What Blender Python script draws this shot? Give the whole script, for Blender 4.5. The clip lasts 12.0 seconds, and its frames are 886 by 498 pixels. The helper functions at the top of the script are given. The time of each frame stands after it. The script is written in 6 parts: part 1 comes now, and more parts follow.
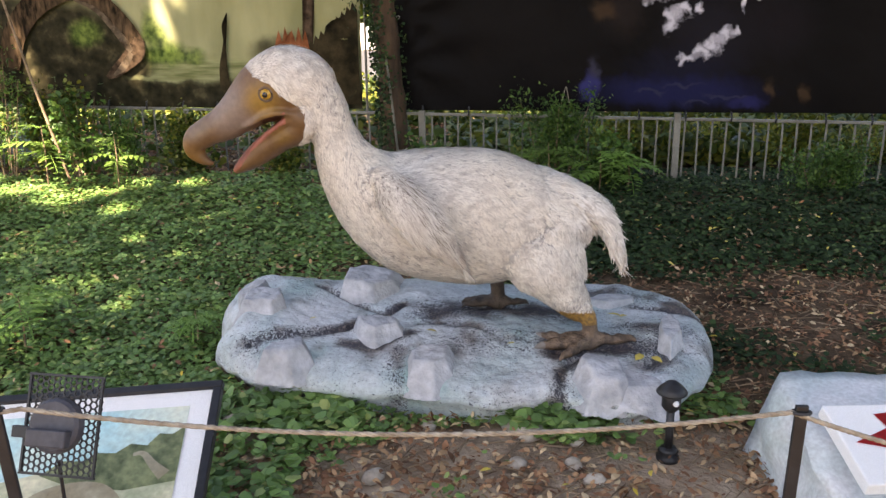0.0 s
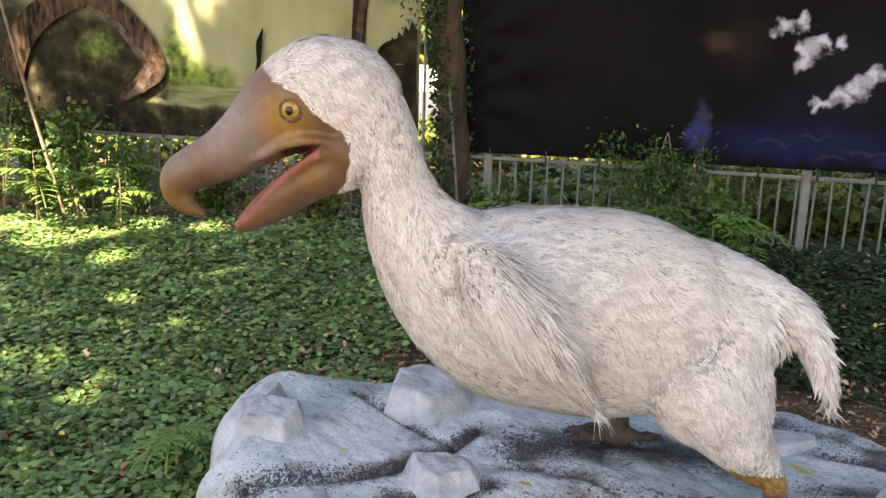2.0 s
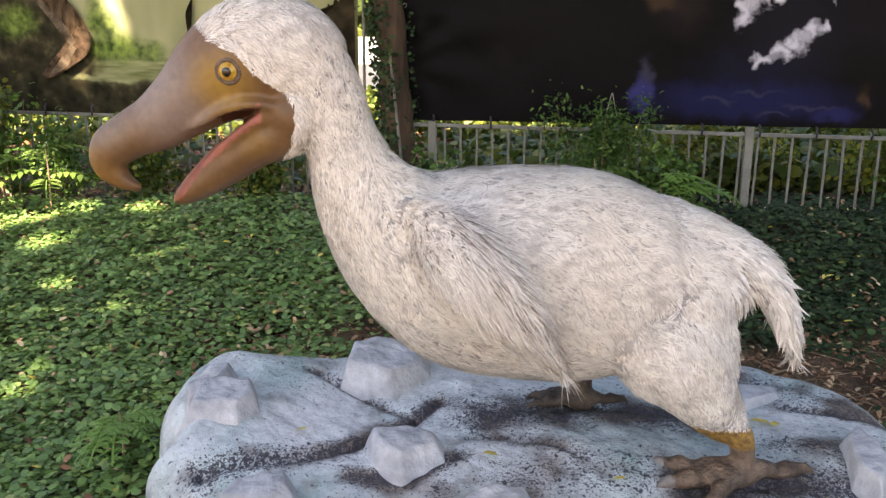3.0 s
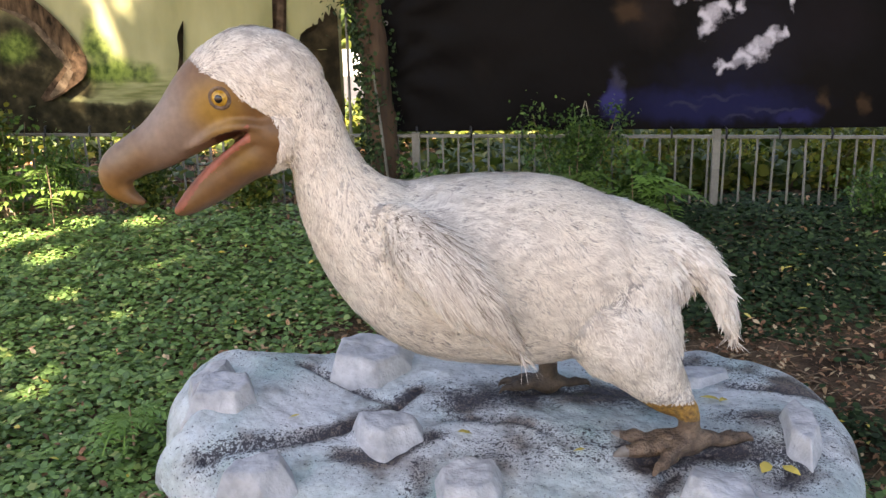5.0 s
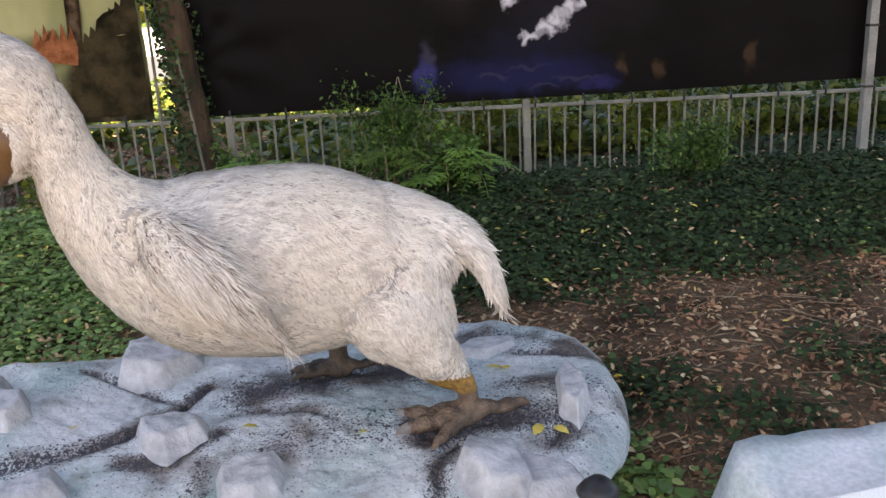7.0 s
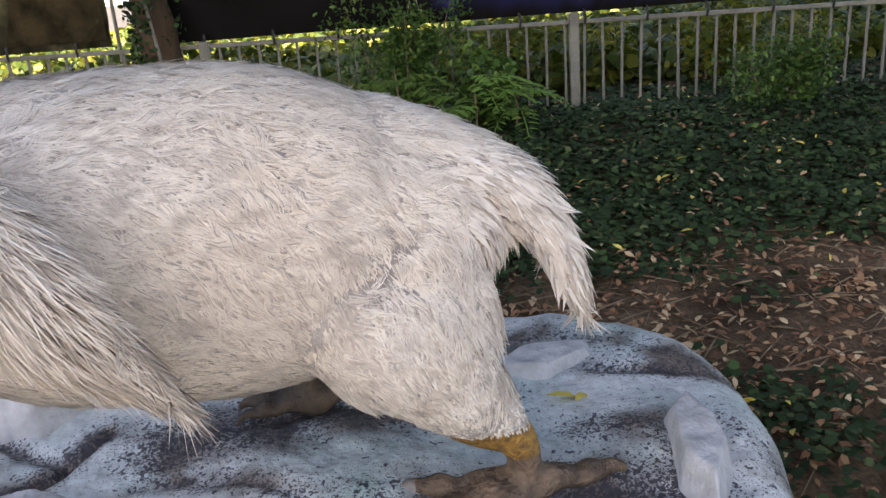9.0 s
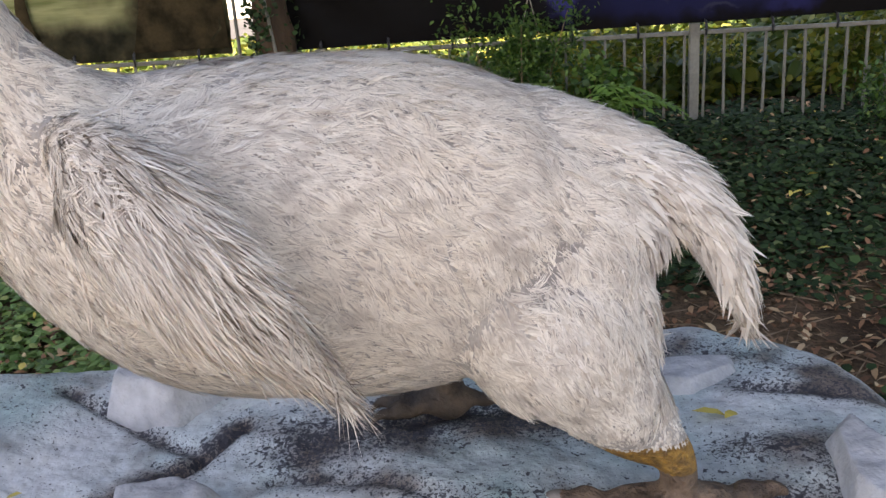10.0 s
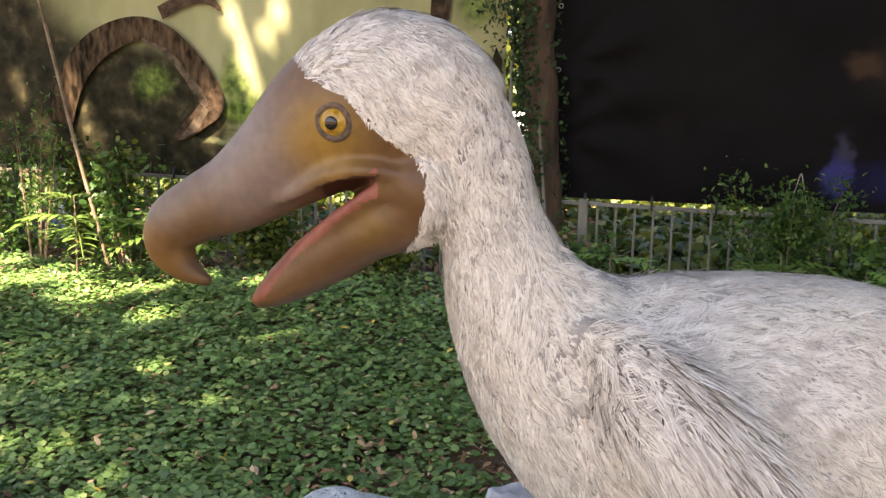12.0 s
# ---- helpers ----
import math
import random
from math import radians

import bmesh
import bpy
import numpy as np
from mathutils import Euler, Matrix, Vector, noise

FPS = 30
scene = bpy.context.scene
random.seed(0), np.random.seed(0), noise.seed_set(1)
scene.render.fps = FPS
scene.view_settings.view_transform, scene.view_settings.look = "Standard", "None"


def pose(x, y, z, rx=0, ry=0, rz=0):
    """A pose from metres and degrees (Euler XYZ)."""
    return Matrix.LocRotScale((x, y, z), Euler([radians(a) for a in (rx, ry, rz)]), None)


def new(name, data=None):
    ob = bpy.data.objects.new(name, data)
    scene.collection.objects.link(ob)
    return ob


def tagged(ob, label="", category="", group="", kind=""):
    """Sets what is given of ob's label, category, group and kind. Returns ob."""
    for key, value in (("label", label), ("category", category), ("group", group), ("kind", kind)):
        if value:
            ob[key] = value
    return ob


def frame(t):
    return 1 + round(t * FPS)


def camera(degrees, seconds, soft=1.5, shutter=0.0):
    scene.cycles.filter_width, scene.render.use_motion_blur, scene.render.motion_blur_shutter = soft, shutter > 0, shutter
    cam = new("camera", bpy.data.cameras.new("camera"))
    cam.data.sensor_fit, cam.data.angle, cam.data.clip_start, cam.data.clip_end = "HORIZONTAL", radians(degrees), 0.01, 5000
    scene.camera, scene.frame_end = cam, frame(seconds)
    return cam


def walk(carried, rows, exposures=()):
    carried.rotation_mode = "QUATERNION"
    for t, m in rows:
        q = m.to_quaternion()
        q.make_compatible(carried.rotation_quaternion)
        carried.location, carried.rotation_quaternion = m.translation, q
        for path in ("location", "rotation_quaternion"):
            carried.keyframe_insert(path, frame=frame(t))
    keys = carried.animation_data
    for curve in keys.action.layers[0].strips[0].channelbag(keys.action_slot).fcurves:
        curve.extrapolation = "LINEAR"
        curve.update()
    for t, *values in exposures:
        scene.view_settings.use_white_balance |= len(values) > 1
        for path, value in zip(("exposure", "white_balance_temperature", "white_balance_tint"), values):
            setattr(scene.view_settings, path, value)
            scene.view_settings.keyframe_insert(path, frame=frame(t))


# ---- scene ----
cam = camera(55.1, 12.0, soft=1.45)
METRES, EYE, TILT, LEAN, TURN = 4.237, 1.5, 0.0, 0.0, 0.0
ROWS = [
    (0.0, 0.0, 0.0, 0.0, -0.17, -15.9, 0.59),
    (0.5, -0.0159, 0.092, -0.0097, 0.04, -14.71, -0.69),
    (1.0, -0.0305, 0.1836, -0.0185, -0.38, -12.94, 0.36),
    (1.5, -0.0343, 0.2589, -0.0294, 2.18, -13.32, -0.59),
    (2.0, -0.0525, 0.3118, -0.0441, 2.79, -12.83, -1.69),
    (2.5, -0.0617, 0.3307, -0.0521, 1.53, -11.93, -0.36),
    (3.0, -0.0602, 0.3342, -0.0548, -1.47, -14.57, -0.24),
    (5.0, -0.0452, 0.2668, -0.0436, -2.16, -14.04, 1.28),
    (5.5, -0.0305, 0.2523, -0.0398, -2.48, -12.83, 2.06),
    (6.0, -0.014, 0.2427, -0.0343, -3.87, -12.62, 2.38),
    (6.5, 0.0121, 0.2279, -0.0312, -10.68, -14.12, 2.28),
    (8.5, 0.0539, 0.4756, -0.0612, -12.16, -20.63, 4.27),
    (9.0, 0.0739, 0.5214, -0.1061, -10.53, -19.61, 4.22),
    (9.5, 0.0659, 0.5337, -0.1184, -8.66, -19.36, 4.11),
    (10.0, 0.0445, 0.5351, -0.1153, -4.43, -18.07, 4.21),
    (10.5, 0.0114, 0.5284, -0.1031, 0.67, -16.02, 4.55),
    (11.0, -0.0305, 0.5179, -0.0812, 4.11, -12.49, 3.85),
    (11.5, -0.0643, 0.5066, -0.0717, 7.28, -10.14, 0.99),
    (12.0, -0.0827, 0.5018, -0.0706, 7.67, -9.75, -1.22),
]
walk(cam, [(t, pose(0, 0, EYE, TILT, LEAN, TURN) @ pose(METRES * x, METRES * y, METRES * z, 90 + pitch, roll, yaw)) for t, x, y, z, yaw, pitch, roll in ROWS],
     exposures=[(0.0, 2.92, 8150, 18), (1.0, 3.08, 8150, 18), (6.5, 3.12, 8150, 18), (8.5, 2.97, 8150, 18), (10.0, 2.86, 8050, 18), (11.0, 2.74, 8000, 18), (12.0, 2.9, 8050, 18)])

# ---- world, sun, exposure ----
SUN_DIR = Vector((0.30, 0.52, -0.80)).normalized()
world = bpy.data.worlds.new("sky")
scene.world = world
world.use_nodes = True
wn = world.node_tree.nodes
sky = wn.new("ShaderNodeTexSky")
sky.sky_type, sky.sun_disc = "NISHITA", False
sky.sun_elevation = math.asin(-SUN_DIR.z)
sky.sun_rotation = math.atan2(-SUN_DIR.x, -SUN_DIR.y)
world.node_tree.links.new(sky.outputs[0], wn["Background"].inputs[0])
wn["Background"].inputs[1].default_value = 0.055
sun = new("sun", bpy.data.lights.new("sun", "SUN"))
sun.data.energy, sun.data.angle, sun.data.color = 5.0, radians(0.5), (1.0, 0.94, 0.84)
sun.rotation_mode = "QUATERNION"
sun.rotation_quaternion = SUN_DIR.to_track_quat("-Z", "Y")

# ---- helpers of this scene ----
RNG = np.random.default_rng(7)


def mesh_np(name, verts, tris, mats=(), idx=None, smooth=False):
    """A mesh from arrays of vertices and triangles."""
    me = bpy.data.meshes.new(name)
    verts, tris = np.asarray(verts, dtype=np.float32), np.asarray(tris, dtype=np.int32)
    n = len(tris)
    me.vertices.add(len(verts))
    me.vertices.foreach_set("co", verts.ravel())
    me.loops.add(3 * n)
    me.loops.foreach_set("vertex_index", tris.ravel())
    me.polygons.add(n)
    me.polygons.foreach_set("loop_start", np.arange(0, 3 * n, 3, dtype=np.int32))
    for m in mats:
        me.materials.append(m)
    if idx is not None:
        me.polygons.foreach_set("material_index", np.asarray(idx, dtype=np.int32))
    me.polygons.foreach_set("use_smooth", np.full(n, bool(smooth)) if np.isscalar(smooth) else np.asarray(smooth))
    me.update(calc_edges=True)
    me.validate()
    return me


def part(name, bm, material, parent=None, label="", smooth=False):
    """Links a bmesh as one mesh object, under a thing or part where one is given."""
    me = bpy.data.meshes.new(name)
    bm.to_mesh(me)
    bm.free()
    me.materials.append(material)
    for p in me.polygons:
        p.use_smooth = smooth
    ob = new(name, me)
    ob.parent = parent
    if label:
        ob["label"] = label
    return ob


def empty(name, m=None, **tags):
    ob = new(name)
    if m is not None:
        ob.matrix_world = m
    return tagged(ob, **tags)


def box(bm, x, y, z, sx, sy, sz, m=None, bevel=0.0):
    """A box centred at x, y, z, with rounded edges where bevel is given."""
    mat = Matrix.Translation((x, y, z)) @ Matrix.Diagonal((sx, sy, sz, 1))
    got = bmesh.ops.create_cube(bm, size=1, matrix=(m or Matrix()) @ mat)
    if bevel:
        edges = {e for v in got["verts"] for e in v.link_edges}
        bmesh.ops.bevel(bm, geom=list(edges), offset=bevel, segments=2, affect="EDGES", profile=0.5)
    return bm


def tube(bm, pts, radii, sides=10, wide=None, cap=True):
    """A tube along points; wide: another radius along the world's y, for tubes in the x-z plane."""
    rings = []
    pts = [Vector(p) for p in pts]
    for i, p in enumerate(pts):
        d = (pts[min(i + 1, len(pts) - 1)] - pts[max(i - 1, 0)]).normalized()
        if wide is not None:
            side = Vector((0, 1, 0))
        else:
            side = d.cross(Vector((0, 0, 1)) if abs(d.z) < 0.9 else Vector((1, 0, 0))).normalized()
        up = side.cross(d).normalized()
        w = radii[i] if wide is None else wide[i]
        rings.append([bm.verts.new(p + side * (math.cos(a) * w) + up * (math.sin(a) * radii[i]))
                      for a in (2 * math.pi * k / sides for k in range(sides))])
    for a, b in zip(rings, rings[1:]):
        for k in range(sides):
            bm.faces.new((a[k], a[(k + 1) % sides], b[(k + 1) % sides], b[k]))
    if cap:
        bm.faces.new(rings[0][::-1])
        bm.faces.new(rings[-1])
    return bm


def smooth_path(pts, n):
    """Catmull-Rom through rows of numbers, n steps a span."""
    p = np.asarray(pts, dtype=float)
    p = np.vstack([2 * p[0] - p[1], p, 2 * p[-1] - p[-2]])
    out = []
    for i in range(1, len(p) - 2):
        for s in np.arange(n) / n:
            a, b, c, d = p[i - 1], p[i], p[i + 1], p[i + 2]
            out.append(0.5 * (2 * b + (c - a) * s + (2 * a - 5 * b + 4 * c - d) * s * s + (3 * b - a - 3 * c + d) * s ** 3))
    out.append(p[-2])
    return np.array(out)


def ground_z(x, y):
    """Height of the ground: a gentle bank that rises to the fence."""
    y = np.asarray(y, dtype=float)
    a = np.interp(y, [-400, -3, 2.0, 3.2, 5.0, 7.0, 9.0, 30, 400], [-0.35, -0.32, -0.245, -0.20, -0.09, 0.045, 0.06, 0.0, 0.0])
    x = np.asarray(x, dtype=float)
    return a + 0.012 * np.sin(2.1 * x + 0.7 * y) + 0.01 * np.sin(1.3 * y - 3.1 * x)


# ---- materials ----
def nodes_of(name, rough=0.7, metal=0.0, spec=0.4):
    m = bpy.data.materials.new(name)
    m.use_nodes = True
    nt = m.node_tree
    b = nt.nodes["Principled BSDF"]
    b.inputs["Roughness"].default_value = rough
    b.inputs["Metallic"].default_value = metal
    b.inputs["Specular IOR Level"].default_value = spec
    return m, nt, b


def ramp(nt, src, stops):
    r = nt.nodes.new("ShaderNodeValToRGB")
    e = r.color_ramp.elements
    while len(e) < len(stops):
        e.new(0.5)
    for k, (pos, col) in zip(e, stops):
        k.position, k.color = pos, (*col, 1)
    nt.links.new(src, r.inputs[0])
    return r.outputs[0]


def tex(nt, kind, scale, detail=4.0, stretch=None, coord="Object"):
    co = nt.nodes.new("ShaderNodeTexCoord").outputs[coord]
    if stretch:
        mp = nt.nodes.new("ShaderNodeMapping")
        mp.inputs["Scale"].default_value = stretch
        nt.links.new(co, mp.inputs[0])
        co = mp.outputs[0]
    t = nt.nodes.new("ShaderNodeTexNoise" if kind == "noise" else "ShaderNodeTexVoronoi")
    t.inputs["Scale"].default_value = scale
    if kind == "noise":
        t.inputs["Detail"].default_value = detail
    nt.links.new(co, t.inputs["Vector"])
    return t.outputs[0]


def mix(nt, fac, a, b, mode="MIX"):
    n = nt.nodes.new("ShaderNodeMix")
    n.data_type, n.blend_type = "RGBA", mode
    for sock, v in ((n.inputs[0], fac), (n.inputs[6], a), (n.inputs[7], b)):
        if isinstance(v, (int, float)):
            sock.default_value = v
        elif isinstance(v, tuple):
            sock.default_value = (*v, 1)
        else:
            nt.links.new(v, sock)
    return n.outputs[2]


def bump(nt, b, src, strength=0.3, dist=0.01):
    n = nt.nodes.new("ShaderNodeBump")
    n.inputs["Strength"].default_value, n.inputs["Distance"].default_value = strength, dist
    nt.links.new(src, n.inputs["Height"])
    nt.links.new(n.outputs[0], b.inputs["Normal"])


def simple(name, c1, c2, scale=8.0, rough=0.7, metal=0.0, bumps=0.2, dist=0.005, spec=0.4, fine=60.0, stretch=None):
    """Two tones mixed by coarse and fine noise, with a fine relief."""
    m, nt, b = nodes_of(name, rough, metal, spec)
    coarse = ramp(nt, tex(nt, "noise", scale, 5, stretch), [(0.35, c1), (0.65, c2)])
    f = tex(nt, "noise", fine, 3, stretch)
    shade = ramp(nt, f, [(0.3, (0.82, 0.82, 0.82)), (0.7, (1.1, 1.1, 1.1))])
    nt.links.new(mix(nt, 1.0, coarse, shade, "MULTIPLY"), b.inputs["Base Color"])
    bump(nt, b, f, bumps, dist)
    return m


def island(name, stops, rough=0.6, sheen=0.0, through_light=0.0, object_random=False):
    """Each loose piece of the mesh takes a tone of its own."""
    m, nt, b = nodes_of(name, rough)
    if object_random:
        r = nt.nodes.new("ShaderNodeObjectInfo").outputs["Random"]
    else:
        r = nt.nodes.new("ShaderNodeNewGeometry").outputs["Random Per Island"]
    col = ramp(nt, r, stops)
    col = mix(nt, 1.0, col, ramp(nt, tex(nt, "noise", 3.0, 3), [(0.3, (0.75, 0.78, 0.75)), (0.7, (1.2, 1.15, 1.1))]), "MULTIPLY")
    nt.links.new(col, b.inputs["Base Color"])
    if through_light:
        t = nt.nodes.new("ShaderNodeBsdfTranslucent")
        nt.links.new(col, t.inputs[0])
        mx = nt.nodes.new("ShaderNodeMixShader")
        mx.inputs[0].default_value = through_light
        nt.links.new(b.outputs[0], mx.inputs[1])
        nt.links.new(t.outputs[0], mx.inputs[2])
        nt.links.new(mx.outputs[0], nt.nodes["Material Output"].inputs[0])
    return m


def plumage(name, stops, dark, amount):
    """Feathers: a tone each, with greyer weathered patches."""
    m, nt, b = nodes_of(name, 0.75)
    col = ramp(nt, nt.nodes.new("ShaderNodeNewGeometry").outputs["Random Per Island"], stops)
    patch = ramp(nt, tex(nt, "noise", 30.0, 8, (0.6, 1.0, 1.2)), [(0.44, (0, 0, 0)), (0.66, (1, 1, 1))])
    patch = mix(nt, 1.0, patch, ramp(nt, tex(nt, "noise", 4.5, 4), [(0.40, (0.12, 0.12, 0.12)), (0.62, (1, 1, 1))]), "MULTIPLY")
    col = mix(nt, mix(nt, amount, (0, 0, 0), patch), col, dark)
    col = mix(nt, 1.0, col, ramp(nt, tex(nt, "noise", 2.2, 3), [(0.35, (1.0, 0.95, 0.875)), (0.65, (1.0, 0.98, 0.95))]), "MULTIPLY")
    nt.links.new(col, b.inputs["Base Color"])
    return m


M_PLUME = plumage("white_plumage", [(0, (0.50, 0.45, 0.41)), (0.2, (0.62, 0.58, 0.54)), (0.7, (0.74, 0.71, 0.68)), (1, (0.86, 0.84, 0.82))], (0.32, 0.285, 0.27), 0.6)
M_QUILL = plumage("grey_quills", [(0, (0.30, 0.265, 0.245)), (0.25, (0.54, 0.50, 0.475)), (0.6, (0.70, 0.67, 0.64)), (1, (0.86, 0.84, 0.82))], (0.34, 0.30, 0.27), 0.45)
M_GREYSTRAND = plumage("pale_strands", [(0, (0.42, 0.385, 0.37)), (0.12, (0.54, 0.505, 0.485)), (0.22, (0.71, 0.68, 0.65)), (1, (0.90, 0.875, 0.845))], (0.40, 0.365, 0.345), 0.6)
M_DARKQUILL_SHADE = plumage("dark_quills_wing_shade", [(0, (0.07, 0.055, 0.045)), (0.5, (0.20, 0.17, 0.145)), (1, (0.42, 0.38, 0.34))], (0.12, 0.10, 0.085), 0.5)
# coloured darker than the feathers, to put shade into the gaps between them
M_DOWN = simple("plumage_base_gap_shade", (0.27, 0.245, 0.235), (0.50, 0.465, 0.43), 6, 0.9, bumps=0.5, fine=120)


def beak_material():
    """Painted skin: ochre round the eye, mauve-brown on the upper beak, umber at the edges."""
    m, nt, b = nodes_of("painted_beak", 0.42, 0, 0.4)
    co = nt.nodes.new("ShaderNodeTexCoord").outputs["Object"]

    def near(p, r0, r1):
        d = nt.nodes.new("ShaderNodeVectorMath")
        d.operation = "DISTANCE"
        nt.links.new(co, d.inputs[0])
        d.inputs[1].default_value = p
        mr = nt.nodes.new("ShaderNodeMapRange")
        mr.interpolation_type = "SMOOTHSTEP"
        mr.inputs[1].default_value, mr.inputs[2].default_value = r0, r1
        mr.inputs[3].default_value, mr.inputs[4].default_value = 1, 0
        nt.links.new(d.outputs["Value"], mr.inputs[0])
        return mr.outputs[0]
    col = mix(nt, tex(nt, "noise", 9, 4), (0.125, 0.062, 0.026), (0.17, 0.09, 0.038))
    col = mix(nt, near((-0.87, 3.55, 1.09), 0.04, 0.17), col, (0.215, 0.155, 0.125))
    col = mix(nt, near((-1.03, 3.55, 1.03), 0.02, 0.09), col, (0.19, 0.128, 0.085))
    col = mix(nt, near((-1.06, 3.59, 0.91), 0.01, 0.08), col, (0.21, 0.105, 0.03))
    for side in (-1, 1):
        col = mix(nt, near((-0.735, 3.59 + side * 0.11, 1.135), 0.0, 0.115), col, (0.32, 0.185, 0.04))
        col = mix(nt, near((-0.665, 3.59 + side * 0.11, 0.985), 0.0, 0.075), col, (0.22, 0.125, 0.032))
    col = mix(nt, 1.0, col, ramp(nt, tex(nt, "noise", 45, 4), [(0.3, (0.85, 0.85, 0.85)), (0.7, (1.1, 1.1, 1.1))]), "MULTIPLY")
    nt.links.new(col, b.inputs["Base Color"])
    bump(nt, b, tex(nt, "noise", 30, 4), 0.15, 0.006)
    return m


M_BEAK = beak_material()
M_MOUTH = simple("red_mouth_paint", (0.21, 0.06, 0.038), (0.31, 0.098, 0.066), 12, 0.45)
M_MOUTH_DARK = simple("dark_mouth_lining", (0.05, 0.018, 0.011), (0.08, 0.03, 0.018), 12, 0.6)
M_IRIS = simple("amber_iris", (0.36, 0.19, 0.02), (0.56, 0.34, 0.05), 90, 0.12, spec=0.6)
M_PUPIL = simple("black_pupil", (0.008, 0.007, 0.006), (0.012, 0.01, 0.01), 20, 0.08, spec=0.7, bumps=0)
M_SCALE = simple("scaly_ochre_leg", (0.17, 0.095, 0.035), (0.40, 0.22, 0.05), 60, 0.6, bumps=1.0, dist=0.01, fine=130)
M_TOE = simple("brown_toe_paint", (0.085, 0.058, 0.042), (0.21, 0.14, 0.095), 26, 0.65, bumps=1.0, dist=0.012, fine=75)
# far foot: mud, and the shade under the belly, in one dark paint
M_MUD_SHADE = simple("mud_and_shade_foot_paint", (0.035, 0.025, 0.02), (0.10, 0.07, 0.05), 14, 0.7, bumps=0.8, dist=0.01, fine=60)
M_CLAW = simple("grey_claw_paint", (0.13, 0.11, 0.10), (0.26, 0.23, 0.21), 20, 0.5)


def rock_material():
    """Pale blue-grey paint on moulded rock, with teal edges; black grit and brown dirt gather along its cracks."""
    m, nt, b = nodes_of("painted_rock", 0.58)
    col = ramp(nt, tex(nt, "noise", 2.6, 6), [(0.30, (0.30, 0.45, 0.44)), (0.42, (0.42, 0.495, 0.51)), (0.55, (0.51, 0.55, 0.57)), (0.70, (0.59, 0.60, 0.625))])
    col = mix(nt, 1.0, col, ramp(nt, tex(nt, "noise", 9, 7), [(0.3, (0.74, 0.75, 0.76)), (0.5, (0.98, 0.98, 0.98)), (0.72, (1.12, 1.11, 1.10))]), "MULTIPLY")
    at = nt.nodes.new("ShaderNodeAttribute")
    at.attribute_name = "grit"

    def gather(src, amount):
        n = nt.nodes.new("ShaderNodeMath")
        n.operation = "MULTIPLY_ADD"
        nt.links.new(at.outputs["Fac"], n.inputs[0])
        n.inputs[1].default_value = amount
        nt.links.new(src, n.inputs[2])
        return n.outputs[0]
    mud = ramp(nt, tex(nt, "noise", 24, 6), [(0.35, (0.055, 0.042, 0.036)), (0.55, (0.13, 0.098, 0.08)), (0.7, (0.23, 0.185, 0.155))])
    stain = ramp(nt, gather(tex(nt, "noise", 7, 8), 0.33), [(0.60, (0, 0, 0)), (0.74, (0.55, 0.55, 0.55)), (0.84, (0.95, 0.95, 0.95))])
    col = mix(nt, stain, col, mud)
    for sc, lo, am in ((70, 0.70, 0.17), (130, 0.70, 0.20), (230, 0.71, 0.20)):
        spots = ramp(nt, gather(tex(nt, "noise", sc, 2), am), [(lo, (0, 0, 0)), (lo + 0.025, (1, 1, 1))])
        col = mix(nt, mix(nt, 0.92, (0, 0, 0), spots), col, (0.035, 0.034, 0.045))
    col = mix(nt, 1.0, col, ramp(nt, tex(nt, "noise", 55, 5), [(0.3, (0.86, 0.86, 0.86)), (0.7, (1.1, 1.1, 1.1))]), "MULTIPLY")
    nt.links.new(col, b.inputs["Base Color"])
    bump(nt, b, tex(nt, "noise", 20, 9), 0.8, 0.02)
    return m


M_ROCK = rock_material()
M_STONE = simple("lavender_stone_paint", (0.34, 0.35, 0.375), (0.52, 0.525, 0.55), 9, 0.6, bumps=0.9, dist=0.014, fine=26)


def soil_material():
    m, nt, b = nodes_of("brown_soil", 0.95, 0, 0.2)
    col = ramp(nt, tex(nt, "noise", 2.5, 6), [(0.3, (0.065, 0.043, 0.028)), (0.5, (0.13, 0.088, 0.056)), (0.7, (0.21, 0.148, 0.098))])
    col = mix(nt, 1.0, col, ramp(nt, tex(nt, "noise", 70, 5), [(0.3, (0.6, 0.6, 0.6)), (0.7, (1.25, 1.2, 1.15))]), "MULTIPLY")
    # paler tan earth in a strip along the front of the display
    sep = nt.nodes.new("ShaderNodeSeparateXYZ")
    nt.links.new(nt.nodes.new("ShaderNodeNewGeometry").outputs["Position"], sep.inputs[0])
    mr = nt.nodes.new("ShaderNodeMapRange")
    mr.inputs[1].default_value, mr.inputs[2].default_value = 2.95, 3.35
    mr.inputs[3].default_value, mr.inputs[4].default_value = 0.8, 0.0
    nt.links.new(sep.outputs["Y"], mr.inputs[0])
    pale_earth = ramp(nt, tex(nt, "noise", 5, 8), [(0.3, (0.27, 0.20, 0.14)), (0.5, (0.43, 0.33, 0.245)), (0.7, (0.58, 0.47, 0.36))])
    mr2 = nt.nodes.new("ShaderNodeMapRange")
    mr2.inputs[1].default_value, mr2.inputs[2].default_value = 1.3, 1.7
    nt.links.new(sep.outputs["Y"], mr2.inputs[0])
    strip = nt.nodes.new("ShaderNodeMath")
    strip.operation = "MULTIPLY"
    nt.links.new(mr.outputs[0], strip.inputs[0])
    nt.links.new(mr2.outputs[0], strip.inputs[1])
    col = mix(nt, strip.outputs[0], col, pale_earth)
    nt.links.new(col, b.inputs["Base Color"])
    bump(nt, b, tex(nt, "noise", 40, 6), 0.8, 0.02)
    return m


